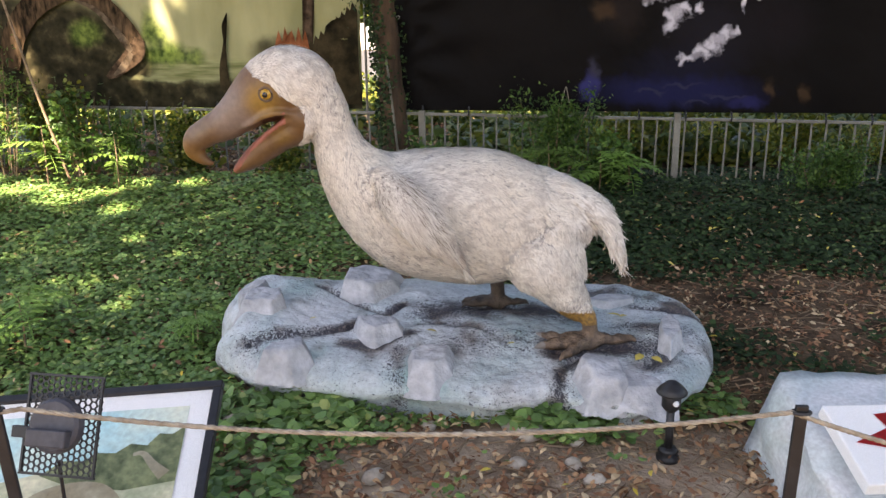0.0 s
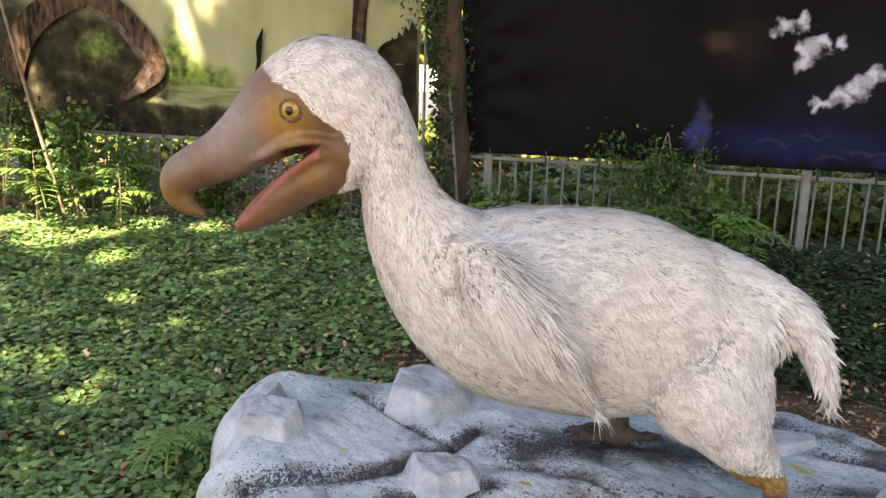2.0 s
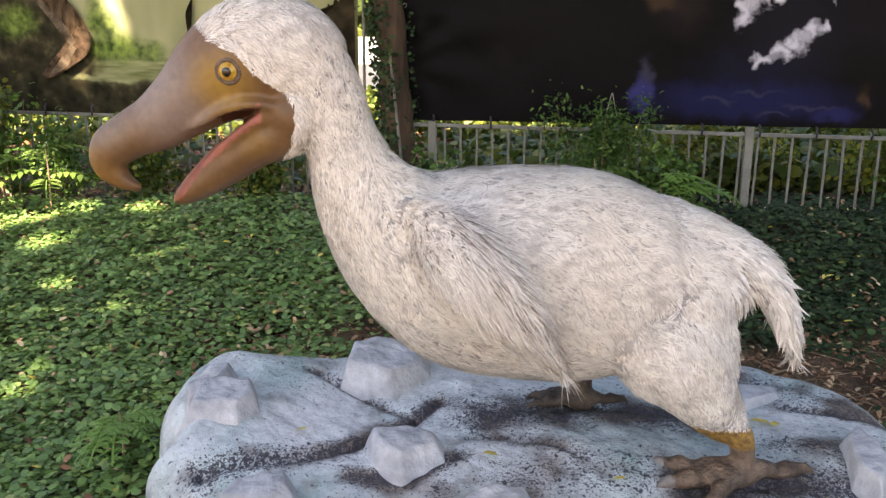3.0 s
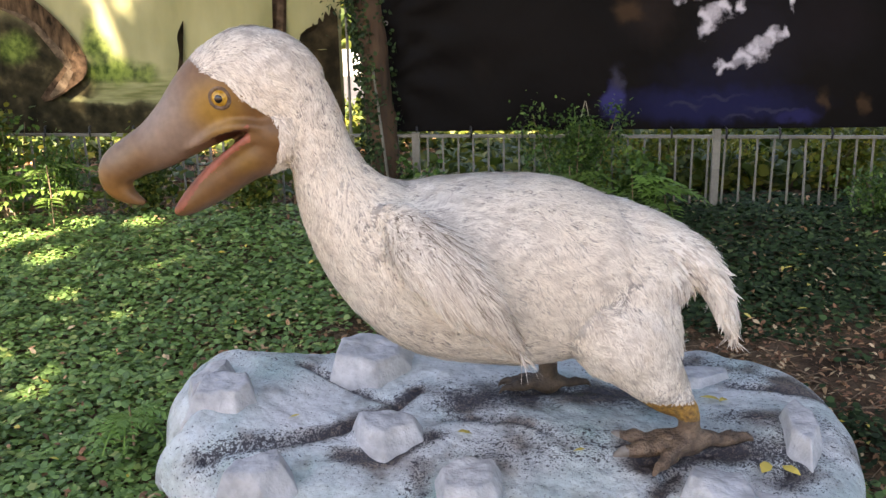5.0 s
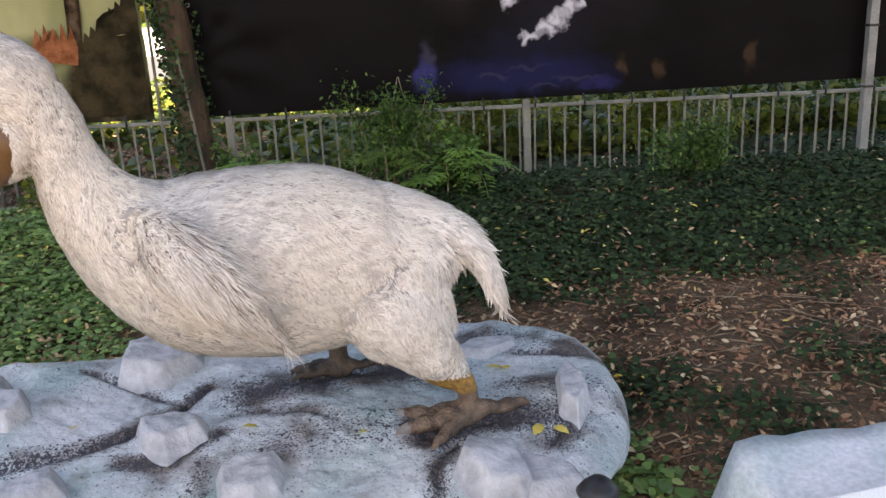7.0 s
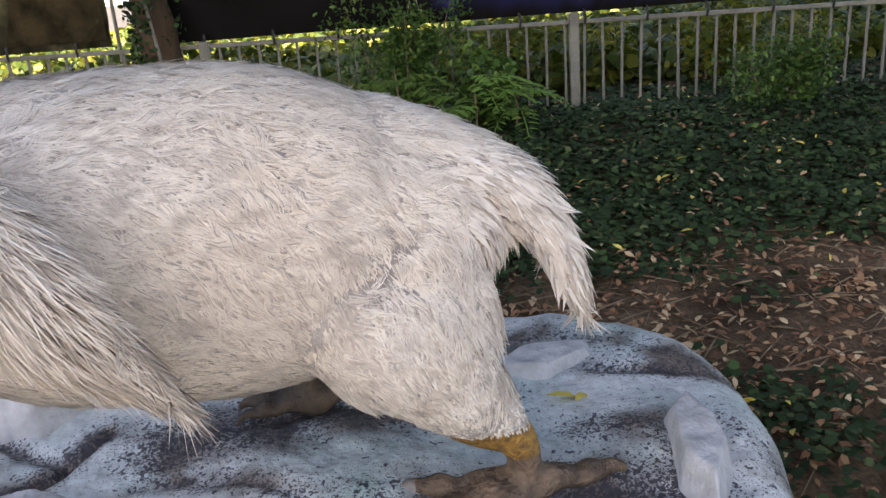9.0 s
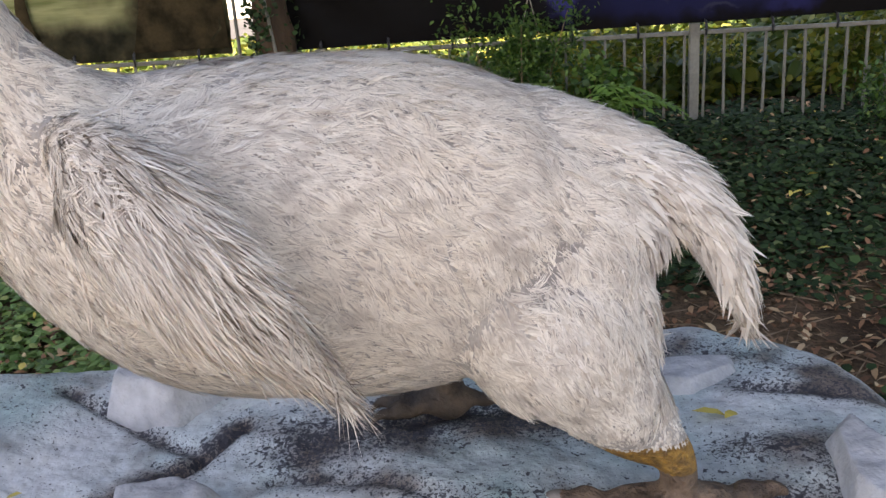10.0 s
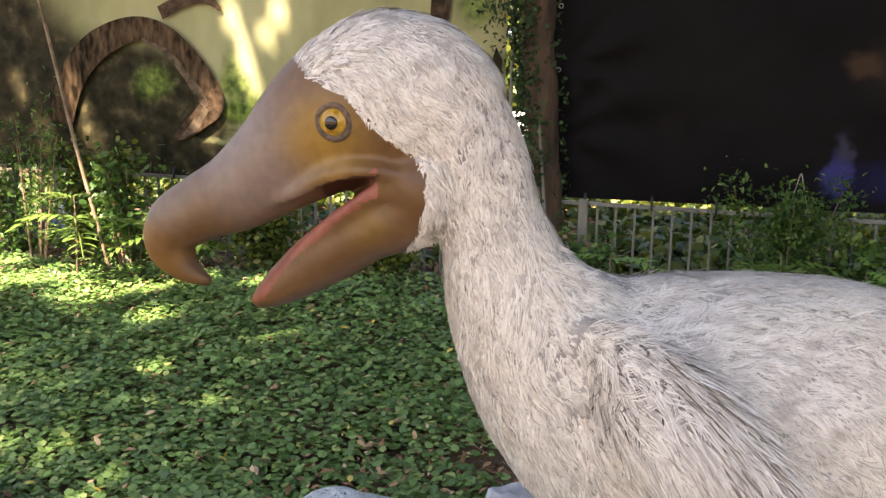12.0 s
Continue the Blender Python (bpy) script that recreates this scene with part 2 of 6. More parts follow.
M_SOIL = soil_material()
M_COVER = island("ground_cover_leaf", [(0, (0.08, 0.15, 0.047)), (0.5, (0.145, 0.27, 0.08)), (0.88, (0.215, 0.355, 0.108)), (1, (0.36, 0.42, 0.15))], 0.38, through_light=0.25)
# ivy leaf; its dark tone also holds the tree shade over the right ground
M_IVY_SHADE = island("ivy_and_shaded_leaf", [(0, (0.010, 0.025, 0.007)), (0.6, (0.020, 0.048, 0.013)), (0.92, (0.042, 0.085, 0.024)), (1, (0.12, 0.15, 0.06))], 0.8, through_light=0.1)
M_BUSH = island("bush_leaf", [(0, (0.028, 0.07, 0.014)), (0.6, (0.065, 0.15, 0.032)), (1, (0.15, 0.24, 0.05))], 0.45, through_light=0.3)
M_FROND = island("bright_frond", [(0, (0.05, 0.13, 0.028)), (0.6, (0.10, 0.23, 0.05)), (1, (0.18, 0.32, 0.07))], 0.45, through_light=0.3)
M_SUNLEAF = island("yellow_green_leaf", [(0, (0.03, 0.06, 0.01)), (0.6, (0.08, 0.12, 0.02)), (1, (0.24, 0.23, 0.04))], 0.5, through_light=0.3)
# brighter leaf tone: sunlight behind the fence is put into its colour
M_YGREEN = island("sunlit_yellow_leaf", [(0, (0.08, 0.12, 0.015)), (0.6, (0.17, 0.21, 0.03)), (1, (0.34, 0.31, 0.05))], 0.5, through_light=0.35)
M_LITTER = island("dry_leaf", [(0, (0.13, 0.062, 0.034)), (0.45, (0.29, 0.14, 0.075)), (0.8, (0.44, 0.27, 0.15)), (1, (0.62, 0.48, 0.31))], 0.75)
M_YELLOW = island("yellow_leaf", [(0, (0.50, 0.38, 0.05)), (1, (0.62, 0.50, 0.14))], 0.6)
M_CROWN = island("canopy_leaf", [(0, (0.03, 0.07, 0.015)), (1, (0.07, 0.13, 0.03))], 0.5, through_light=0.15)
M_TWIG = simple("dry_twig", (0.12, 0.075, 0.045), (0.28, 0.20, 0.13), 10, 0.85)
M_BARK = simple("tree_bark", (0.022, 0.014, 0.009), (0.10, 0.058, 0.033), 9, 0.9, bumps=1.0, dist=0.02, fine=22, stretch=(1, 1, 0.25))
M_FENCE = simple("grey_fence_paint", (0.115, 0.108, 0.092), (0.20, 0.19, 0.16), 5, 0.5, bumps=0.15)
M_POST = simple("pale_post_paint", (0.16, 0.16, 0.155), (0.24, 0.24, 0.23), 5, 0.45, bumps=0.15)
M_BLACK = simple("black_powder_coat", (0.012, 0.012, 0.014), (0.022, 0.022, 0.025), 20, 0.42)
M_GREYPLASTIC = simple("dark_grey_plastic", (0.05, 0.05, 0.065), (0.075, 0.075, 0.09), 20, 0.5)
M_ROPE = simple("jute_rope", (0.25, 0.205, 0.155), (0.42, 0.365, 0.29), 40, 0.85, bumps=0.6)
M_WHITE = simple("white_board", (0.84, 0.84, 0.85), (0.88, 0.88, 0.88), 4, 0.4, bumps=0.02, fine=400)
M_RED = simple("red_paint", (0.45, 0.02, 0.025), (0.55, 0.035, 0.04), 6, 0.4)
M_METAL = simple("tarnished_eyelet", (0.45, 0.43, 0.40), (0.6, 0.58, 0.55), 30, 0.35, 0.9)
M_PEBBLE = simple("river_pebble", (0.30, 0.25, 0.205), (0.50, 0.44, 0.37), 14, 0.75, bumps=0.3)
M_ASPHALT = simple("asphalt", (0.05, 0.05, 0.055), (0.075, 0.075, 0.08), 3, 0.9)
M_WALL = simple("white_render", (0.7, 0.7, 0.68), (0.8, 0.8, 0.78), 1, 0.8)

# ---- ground ----
def spread(lo, hi, step, far):
    a = list(np.arange(lo, hi + 1e-6, step))
    d, k = step, a[-1]
    while k < far:
        d *= 1.5
        k += d
        a.append(k)
    d, k = step, a[0]
    while k > -far:
        d *= 1.5
        k -= d
        a.insert(0, k)
    return np.array(a)


gx, gy = spread(-6, 6, 0.1, 600), spread(-1, 9, 0.1, 600)
X, Y = np.meshgrid(gx, gy)
Z = ground_z(X, Y)
fine = (np.abs(X) < 6.5) & (Y > -2) & (Y < 9.5)
Z = Z + np.where(fine, RNG.normal(0, 0.006, X.shape), 0)
nx, ny = len(gx), len(gy)
q = (np.arange(ny - 1)[:, None] * nx + np.arange(nx - 1)[None]).ravel()
tri = np.vstack([np.c_[q, q + 1, q + nx + 1], np.c_[q, q + nx + 1, q + nx]])
ground = new("ground", mesh_np("ground", np.c_[X.ravel(), Y.ravel(), Z.ravel()], tri, [M_SOIL], smooth=True))
tagged(ground, "brown soil bank rising to the fence, strewn with litter", "ground", kind="structure")


def noise2(x, y, s, seed=0.0):
    """Cheap smooth noise in the plan, about -1 to 1."""
    return (np.sin(x * s + 1.7 * seed + 1.3 * np.sin(y * s * 0.9 + seed)) + np.sin(y * s * 1.15 - 0.6 * seed + 1.1 * np.sin(x * s * 1.2 + 2.1 + seed))) / 2


def leaves(points, size, normals_tilt, shape=0, lift=0.0):
    """Arrays of folded leaves, each 6 vertices and 4 triangles, at points, with random heading and tilt."""
    n = len(points)
    head = RNG.uniform(0, 2 * np.pi, n)
    tilt = RNG.normal(0, normals_tilt, n)
    roll = RNG.normal(0, normals_tilt, n)
    if shape == 0:      # broad
        base = np.array([[0, 0, 0], [0.52, 0.28, 0.08], [0.47, 0.78, 0.06], [0, 0.98, -0.06], [-0.47, 0.78, 0.06], [-0.52, 0.28, 0.08]])
    else:               # narrow
        base = np.array([[0, 0, 0], [0.21, 0.3, 0.05], [0.19, 0.68, 0.02], [0, 1.0, -0.12], [-0.15, 0.72, 0.03], [-0.21, 0.36, 0.05]])
    base = base - np.array([0, 0.5, 0])
    size = np.broadcast_to(size, (n,))
    p = base[None] * size[:, None, None]
    c, s = np.cos(roll)[:, None], np.sin(roll)[:, None]
    p = np.stack([p[..., 0] * c + p[..., 2] * s, p[..., 1], -p[..., 0] * s + p[..., 2] * c], -1)
    c, s = np.cos(tilt)[:, None], np.sin(tilt)[:, None]
    p = np.stack([p[..., 0], p[..., 1] * c - p[..., 2] * s, p[..., 1] * s + p[..., 2] * c], -1)
    c, s = np.cos(head)[:, None], np.sin(head)[:, None]
    p = np.stack([p[..., 0] * c - p[..., 1] * s, p[..., 0] * s + p[..., 1] * c, p[..., 2]], -1)
    p += np.asarray(points)[:, None, :]
    f = np.array([[0, 1, 5], [1, 2, 4], [1, 4, 5], [2, 3, 4]])
    return p.reshape(-1, 3), (f[None] + 6 * np.arange(n)[:, None, None]).reshape(-1, 3)


def stuff(name, pts, size, tilt, material, shape, label, category):
    v, f = leaves(pts, size, tilt, shape)
    ob = new(name, mesh_np(name, v, f, [material]))
    return tagged(ob, label, category, kind="stuff")


def rock_span(x, y):
    """Inside the moulded rock's outline, about."""
    return ((x - 0.08) / 1.2) ** 2 + ((y - 3.88) / 0.62) ** 2 < 1


def bare(x, y):
    """How bare of green the ground is: 1 on the path behind the rock and along the front, 0 in the green."""
    back = np.clip(1.5 * np.exp(-((y - (4.42 + 0.05 * (x - 1))) / 0.42) ** 2), 0, 1) * np.clip((x - 0.2) / 0.7, 0, 1)
    beside = np.clip((x - 1.1) / 0.2, 0, 1) * np.clip((4.7 - y) / 0.25, 0, 1) * np.clip(0.84 + 0.40 * noise2(x, y, 3.1, 4) - 0.14 * np.clip(4.0 - y, 0, 1), 0, 1)
    front = np.clip((3.3 - y) / 0.35, 0, 1) * np.clip((x + 1.0) / 0.3, 0, 1) * (0.8 + 0.3 * noise2(x, y, 6.0, 8))
    near = np.exp(-((x + 0.5) / 0.5) ** 2 - ((y - 4.85) / 0.34) ** 2) * (0.8 + 0.35 * noise2(x, y, 7.0, 2))
    return np.clip(np.maximum(back * 1.1, beside) + front * 0.85 + near, 0, 1)

# ---- the statue: one mesh ----
YC = 3.60          # the head's middle plane


def mid_y(x):
    """The statue's middle line in the plan: the body stands a little askew, the head towards the rope."""
    return np.interp(x, [-0.55, -0.42, -0.3, -0.1, 0.1, 0.4, 0.6, 0.8], [3.60, 3.625, 3.665, 3.72, 3.765, 3.77, 3.74, 3.64])


def statue():
    """A large feathered ground bird on a rock, cast and painted, as one mesh."""
    bm = bmesh.new()

    def limb(rows, sides=20, steps=5, depth=None):
        r = smooth_path(rows, steps)
        if depth is not None:       # set back, and scaled about the camera's eye to keep its outline in view
            y1 = mid_y(r[:, 0]) if depth == "body" else np.full(len(r), float(depth))
            y0 = 3.61 if depth == "body" else 3.50
            k = (y1 - 1.07) / (y0 - 1.07)
            r[:, 1] = y1 + (r[:, 1] - YC if depth == "body" else 0)
            r[:, 0] = -0.13 + (r[:, 0] + 0.13) * k
            r[:, 2] = 1.33 + (r[:, 2] - 1.33) * k
            r[:, 3:] *= k[:, None]
        tube(bm, [(a[0], a[1], a[2]) for a in r], [max(a[3], 0.004) for a in r], sides, [max(a[4], 0.004) for a in r])
    # trunk and neck: x, y, z, radius in the side view, half width
    limb([(0.62, YC, 0.64, 0.07, 0.06), (0.56, YC, 0.62, 0.135, 0.14), (0.40, YC, 0.607, 0.228, 0.215), (0.2, YC, 0.62, 0.288, 0.26),
          (0.0, YC, 0.632, 0.290, 0.26), (-0.15, YC, 0.652, 0.268, 0.24), (-0.295, YC, 0.728, 0.200, 0.19), (-0.405, YC, 0.858, 0.134, 0.135),
          (-0.458, YC, 0.985, 0.096, 0.10), (-0.50, YC, 1.10, 0.099, 0.10), (-0.57, YC, 1.20, 0.12, 0.115)], 28, depth="body")
    # skull, cheek and beak
    limb([(-0.47, YC, 1.17, 0.03, 0.03), (-0.50, YC, 1.19, 0.09, 0.09), (-0.57, YC, 1.205, 0.135, 0.115), (-0.65, YC, 1.205, 0.15, 0.122), (-0.72, YC, 1.18, 0.135, 0.115),
          (-0.78, YC, 1.14, 0.118, 0.10), (-0.85, YC, 1.085, 0.092, 0.083), (-0.92, YC, 1.036, 0.075, 0.068), (-0.99, YC, 1.003, 0.062, 0.058),
          (-1.040, YC, 0.968, 0.058, 0.055), (-1.052, YC, 0.925, 0.044, 0.046), (-1.02, YC, 0.885, 0.026, 0.03), (-0.975, YC, 0.862, 0.010, 0.012)], 24, 6)
    limb([(-0.56, YC, 1.05, 0.05, 0.07), (-0.61, YC, 1.015, 0.072, 0.096), (-0.68, YC, 0.976, 0.060, 0.086), (-0.76, YC, 0.922, 0.054, 0.070), (-0.832, YC, 0.870, 0.039, 0.054), (-0.876, YC, 0.840, 0.022, 0.035), (-0.897, YC, 0.829, 0.008, 0.012)], 20, 6)
    limb([(-0.53, YC, 1.10, 0.05, 0.09), (-0.575, YC, 1.065, 0.095, 0.108), (-0.61, YC, 1.06, 0.075, 0.105), (-0.645, YC, 1.058, 0.03, 0.096), (-0.662, YC, 1.057, 0.008, 0.088)], 20)
    # lips along the lower and the upper beak
    for side in (-1, 1):
        limb([(-0.615, YC + side * 0.093, 1.062, 0.008, 0.008), (-0.65, YC + side * 0.090, 1.050, 0.015, 0.013), (-0.70, YC + side * 0.077, 1.016, 0.016, 0.014), (-0.76, YC + side * 0.058, 0.968, 0.015, 0.013), (-0.83, YC + side * 0.040, 0.898, 0.012, 0.012), (-0.87, YC + side * 0.024, 0.852, 0.008, 0.010)], 10)
        limb([(-0.60, YC + side * 0.098, 1.082, 0.008, 0.008), (-0.66, YC + side * 0.104, 1.088, 0.015, 0.012), (-0.73, YC + side * 0.094, 1.075, 0.016, 0.012), (-0.79, YC + side * 0.076, 1.042, 0.012, 0.010), (-0.84, YC + side * 0.058, 1.02, 0.006, 0.006)], 10)
    # ruff behind the neck, rump and tail
    limb([(0.22, YC, 0.75, 0.12, 0.13), (0.36, YC, 0.738, 0.112, 0.13), (0.47, YC, 0.712, 0.10, 0.12), (0.57, YC, 0.675, 0.09, 0.10)], 20, depth="body")
    limb([(-0.33, YC, 0.86, 0.075, 0.09), (-0.24, YC, 0.815, 0.095, 0.12), (-0.12, YC, 0.80, 0.115, 0.14), (0.02, YC, 0.81, 0.11, 0.14)], 20, depth="body")
    limb([(0.44, YC, 0.70, 0.10, 0.12), (0.54, YC, 0.675, 0.105, 0.12), (0.64, YC, 0.652, 0.066, 0.095), (0.717, YC, 0.562, 0.046, 0.072), (0.764, YC, 0.463, 0.033, 0.048), (0.789, YC, 0.39, 0.014, 0.02)], 18, depth="body")
    for side, dx, leg_y in ((-1, 0.0, 3.59), (1, -0.37, 3.98)):
        if side < 0:
            limb([(0.30, 0, 0.52, 0.12, 0.10), (0.415, 0, 0.44, 0.150, 0.14), (0.49, 0, 0.345, 0.108, 0.105), (0.56, 0, 0.255, 0.073, 0.07), (0.60, 0, 0.205, 0.045, 0.045)], 18, depth=3.62)
            limb([(0.30, 0, 0.66, 0.10, 0.09), (0.37, 0, 0.58, 0.19, 0.14), (0.44, 0, 0.48, 0.155, 0.145), (0.50, 0, 0.37, 0.11, 0.11)], 18, depth=3.68)
            limb([(0.58, 0, 0.255, 0.044, 0.044), (0.622, 0, 0.19, 0.037, 0.038), (0.633, 0, 0.13, 0.033, 0.035), (0.632, 0, 0.055, 0.040, 0.042)], 18, depth=leg_y)
            fx = -0.13 + 0.76 * (leg_y - 1.07) / 2.43
        else:
            fx = 0.27
            limb([(0.20, 3.90, 0.48, 0.13, 0.11), (0.235, 3.93, 0.36, 0.07, 0.07), (0.26, 3.97, 0.25, 0.042, 0.042), (0.27, leg_y, 0.12, 0.035, 0.035), (0.27, leg_y, 0.07, 0.045, 0.045)], 16)
        # folded wing, held off the body
        w_ = side * (1.0 if side < 0 else 0.55)
        dz = 0.0 if side < 0 else -0.07
        limb([(-0.32, 3.665 + w_ * 0.12, 0.80 + dz, 0.02, 0.02), (-0.255, 3.68 + w_ * 0.215, 0.80 + dz, 0.068, 0.055), (-0.165, 3.70 + w_ * 0.32, 0.735 + dz, 0.092, 0.055),
              (-0.065, 3.72 + w_ * 0.40, 0.64 + dz, 0.078, 0.042), (0.02, 3.74 + w_ * 0.41, 0.545 + dz, 0.045, 0.03), (0.08, 3.75 + w_ * 0.40, 0.47 + dz, 0.016, 0.014)], 18)
        # toes
        fy, fz = leg_y, (0.040 if side < 0 else 0.092)
        for ax, ay, r in ((-0.225, 0.055, 0.027), (-0.22, -0.045, 0.030), (-0.13, -0.125, 0.029), (0.19, 0.01, 0.026)):
            if side > 0:
                ax, ay, r = ax * 0.7, -ay * 0.5, r * 0.75
            dip = 0.17 * min(ay, 0.0)
            limb([(fx, fy, fz, 0.046, 0.046), (fx + ax * 0.40, fy + ay * 0.40, fz + 0.008 + dip * 0.4, r, r * 1.2), (fx + ax * 0.55, fy + ay * 0.55, fz - 0.006 + dip * 0.55, r * 0.8, r * 1.0), (fx + ax * 0.72, fy + ay * 0.72, fz + 0.006 + dip * 0.7, r, r * 1.15),
                  (fx + ax * 0.84, fy + ay * 0.84, fz - 0.002 + dip * 0.85, r * 0.72, r * 0.85), (fx + ax * 0.96, fy + ay * 0.96, fz + 0.006 + dip, r * 0.72, r * 0.7), (fx + ax * 1.10, fy + ay * 1.10, fz - 0.004 + dip, r * 0.5, r * 0.45), (fx + ax * 1.20, fy + ay * 1.20, fz - 0.028 + dip, r * 0.2, r * 0.2)], 12, 4)
    me = bpy.data.meshes.new("rough_form")
    bm.to_mesh(me)
    bm.free()
    tmp = new("rough_form", me)
    rm = tmp.modifiers.new("remesh", "REMESH")
    rm.mode, rm.voxel_size = "VOXEL", 0.0075
    sm = tmp.modifiers.new("smooth", "SMOOTH")
    sm.factor, sm.iterations = 0.5, 14
    dg = bpy.context.evaluated_depsgraph_get()
    dg.update()
    ev = tmp.evaluated_get(dg).to_mesh()
    ev.calc_loop_triangles()
    nv, nt_ = len(ev.vertices), len(ev.loop_triangles)
    V = np.empty(nv * 3, dtype=np.float32)
    ev.vertices.foreach_get("co", V)
    V = V.reshape(-1, 3)
    F = np.empty(nt_ * 3, dtype=np.int32)
    ev.loop_triangles.foreach_get("vertices", F)
    F = F.reshape(-1, 3)
    tmp.evaluated_get(dg).to_mesh_clear()
    bpy.data.objects.remove(tmp)
    A, B, C = V[F[:, 0]], V[F[:, 1]], V[F[:, 2]]
    cen = (A + B + C) / 3
    nrm = np.cross(B - A, C - A)
    area = np.linalg.norm(nrm, axis=1) / 2
    nrm /= np.maximum(2 * area[:, None], 1e-12)
    x, z, y = cen[:, 0], cen[:, 2], cen[:, 1]
    # bare face: in front of a line that runs from the brow down behind the cheek
    edge = np.interp(z, [0.80, 0.955, 0.975, 1.02, 1.09, 1.14, 1.21, 1.245, 1.27, 1.31], [-0.60, -0.60, -0.578, -0.562, -0.560, -0.612, -0.700, -0.768, -0.80, -0.95])
    face = (x < edge) & (z > 0.75)
    leg = ((z < 0.19) | ((y > 3.90) & (z < 0.27) & (x < 0.5))) & ~face
    toe = (z < 0.125) | (y > 3.8)
    idx = np.zeros(len(F), dtype=int)
    idx[leg] = 6
    idx[toe & leg] = 7
    claw = np.minimum(np.hypot(x - 0.658, y - 3.59), np.hypot(x - 0.27, y - 3.98)) > 0.215
    idx[toe & leg & claw] = 11
    # far leg is coloured dark for the belly's shade as well as mud
    idx[leg & (y > 3.8)] = 13
    idx[face] = 2
    # the mouth's lining, between the two halves of the beak; darker near its corner and palate
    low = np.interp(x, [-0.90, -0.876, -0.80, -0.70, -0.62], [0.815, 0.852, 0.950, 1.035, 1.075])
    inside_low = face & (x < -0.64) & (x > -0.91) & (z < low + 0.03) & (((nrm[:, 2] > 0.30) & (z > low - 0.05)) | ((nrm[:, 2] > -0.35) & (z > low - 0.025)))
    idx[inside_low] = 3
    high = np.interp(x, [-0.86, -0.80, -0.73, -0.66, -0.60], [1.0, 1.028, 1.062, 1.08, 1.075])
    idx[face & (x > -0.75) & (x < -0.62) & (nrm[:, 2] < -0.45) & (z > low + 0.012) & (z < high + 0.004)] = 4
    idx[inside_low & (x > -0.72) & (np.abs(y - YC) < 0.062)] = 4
    # feather coat
    bare_skin = face | leg
    w = np.where(bare_skin, 0, area)
    pts_xz = np.array([(-.78, 1.31), (-.6, 1.36), (-.48, 1.22), (-.60, 1.15), (-.47, 1.0), (-.45, .85), (-.35, .6), (-.15, .4), (.1, .32), (-.2, .92), (0, .92), (.2, .75), (.3, .86), (.3, .5), (.5, .75), (.52, .5), (.6, .25), (.48, .3), (.63, .72), (.71, .60), (.77, .46)])
    dirs = np.array([(.9, .3), (1, -.2), (.25, -1), (.6, -.8), (.1, -1), (.3, -1), (.6, -.9), (1, -.35), (1, .1), (1, -.1), (1, -.05), (.75, -.6), (1, -.4), (.55, -.8), (1, -.5), (.15, -1), (.1, -1), (.5, -.8), (.8, -.6), (.5, -.86), (.25, -.97)], dtype=float)
    dirs /= np.linalg.norm(dirs, axis=1)[:, None]

    def flow(P):
        d2 = (P[:, None, 0] - pts_xz[None, :, 0]) ** 2 + (P[:, None, 2] - pts_xz[None, :, 1]) ** 2
        k = 1 / (d2 + 0.003) ** 1.5
        g = (k[:, :, None] * dirs[None]).sum(1)
        return np.c_[g[:, 0], np.zeros(len(P)), g[:, 1]]

    def grow(n, weights, length, width, lift, own=None, jitter=0.22, mat=0, clump=1.0, curl=0.10):
        pick = RNG.choice(len(F), n, p=weights / weights.sum())
        r1, r2 = np.sqrt(RNG.random(n)), RNG.random(n)
        P = A[pick] * (1 - r1)[:, None] + B[pick] * (r1 * (1 - r2))[:, None] + C[pick] * (r1 * r2)[:, None]
        N = nrm[pick]
        D = flow(P) if own is None else np.tile(np.asarray(own, dtype=float), (n, 1))
        D = D + RNG.normal(0, jitter, (n, 3)) * np.linalg.norm(D, axis=1)[:, None]
        size = np.linalg.norm(D, axis=1)[:, None]
        for sc, am, sd in ((22.0, 0.30, 1.0), (61.0, 0.38, 2.0), (130.0, 0.30, 3.0)):
            D = D + am * clump * size * np.c_[noise2(P[:, 0] + P[:, 1], P[:, 2], sc, sd), noise2(P[:, 1], P[:, 0] - P[:, 2], sc, sd + 4), noise2(P[:, 2] - P[:, 1], P[:, 0], sc, sd + 8)]
        D -= N * (D * N).sum(1)[:, None]
        D /= np.maximum(np.linalg.norm(D, axis=1)[:, None], 1e-6)
        S = np.cross(D, N)
        L = (length(P) if callable(length) else length) * RNG.uniform(0.65, 1.25, n)
        W = width * RNG.uniform(0.6, 1.4, n)
        U = lift * RNG.uniform(0.2, 1.4, n)
        L, W, U = L[:, None], W[:, None], U[:, None]
        bend = RNG.normal(0, curl, (n, 1)) * L
        v = np.stack([P - N * 0.003 - S * W * 0.35, P - N * 0.003 + S * W * 0.35,
                      P + D * L * 0.5 + N * U * L * 1.0 - S * W * 0.5 + S * bend * 0.3, P + D * L * 0.5 + N * U * L * 1.0 + S * W * 0.5 + S * bend * 0.3,
                      P + D * L + N * U * L * 0.9 + S * bend], 1)
        f = np.array([[0, 1, 3], [0, 3, 2], [2, 3, 4]])
        return v.reshape(-1, 3), (f[None] + 5 * np.arange(n)[:, None, None]).reshape(-1, 3), np.full(3 * n, mat)

    def tufts(n, per, weights, length, width, lift, spread, mat=0, jitter=0.12, sweep=0.16, draw=0.35, own=None):
        """Feathers that cling together: strands from spread roots that meet at a common, swept tip."""
        pick = RNG.choice(len(F), n, p=weights / weights.sum())
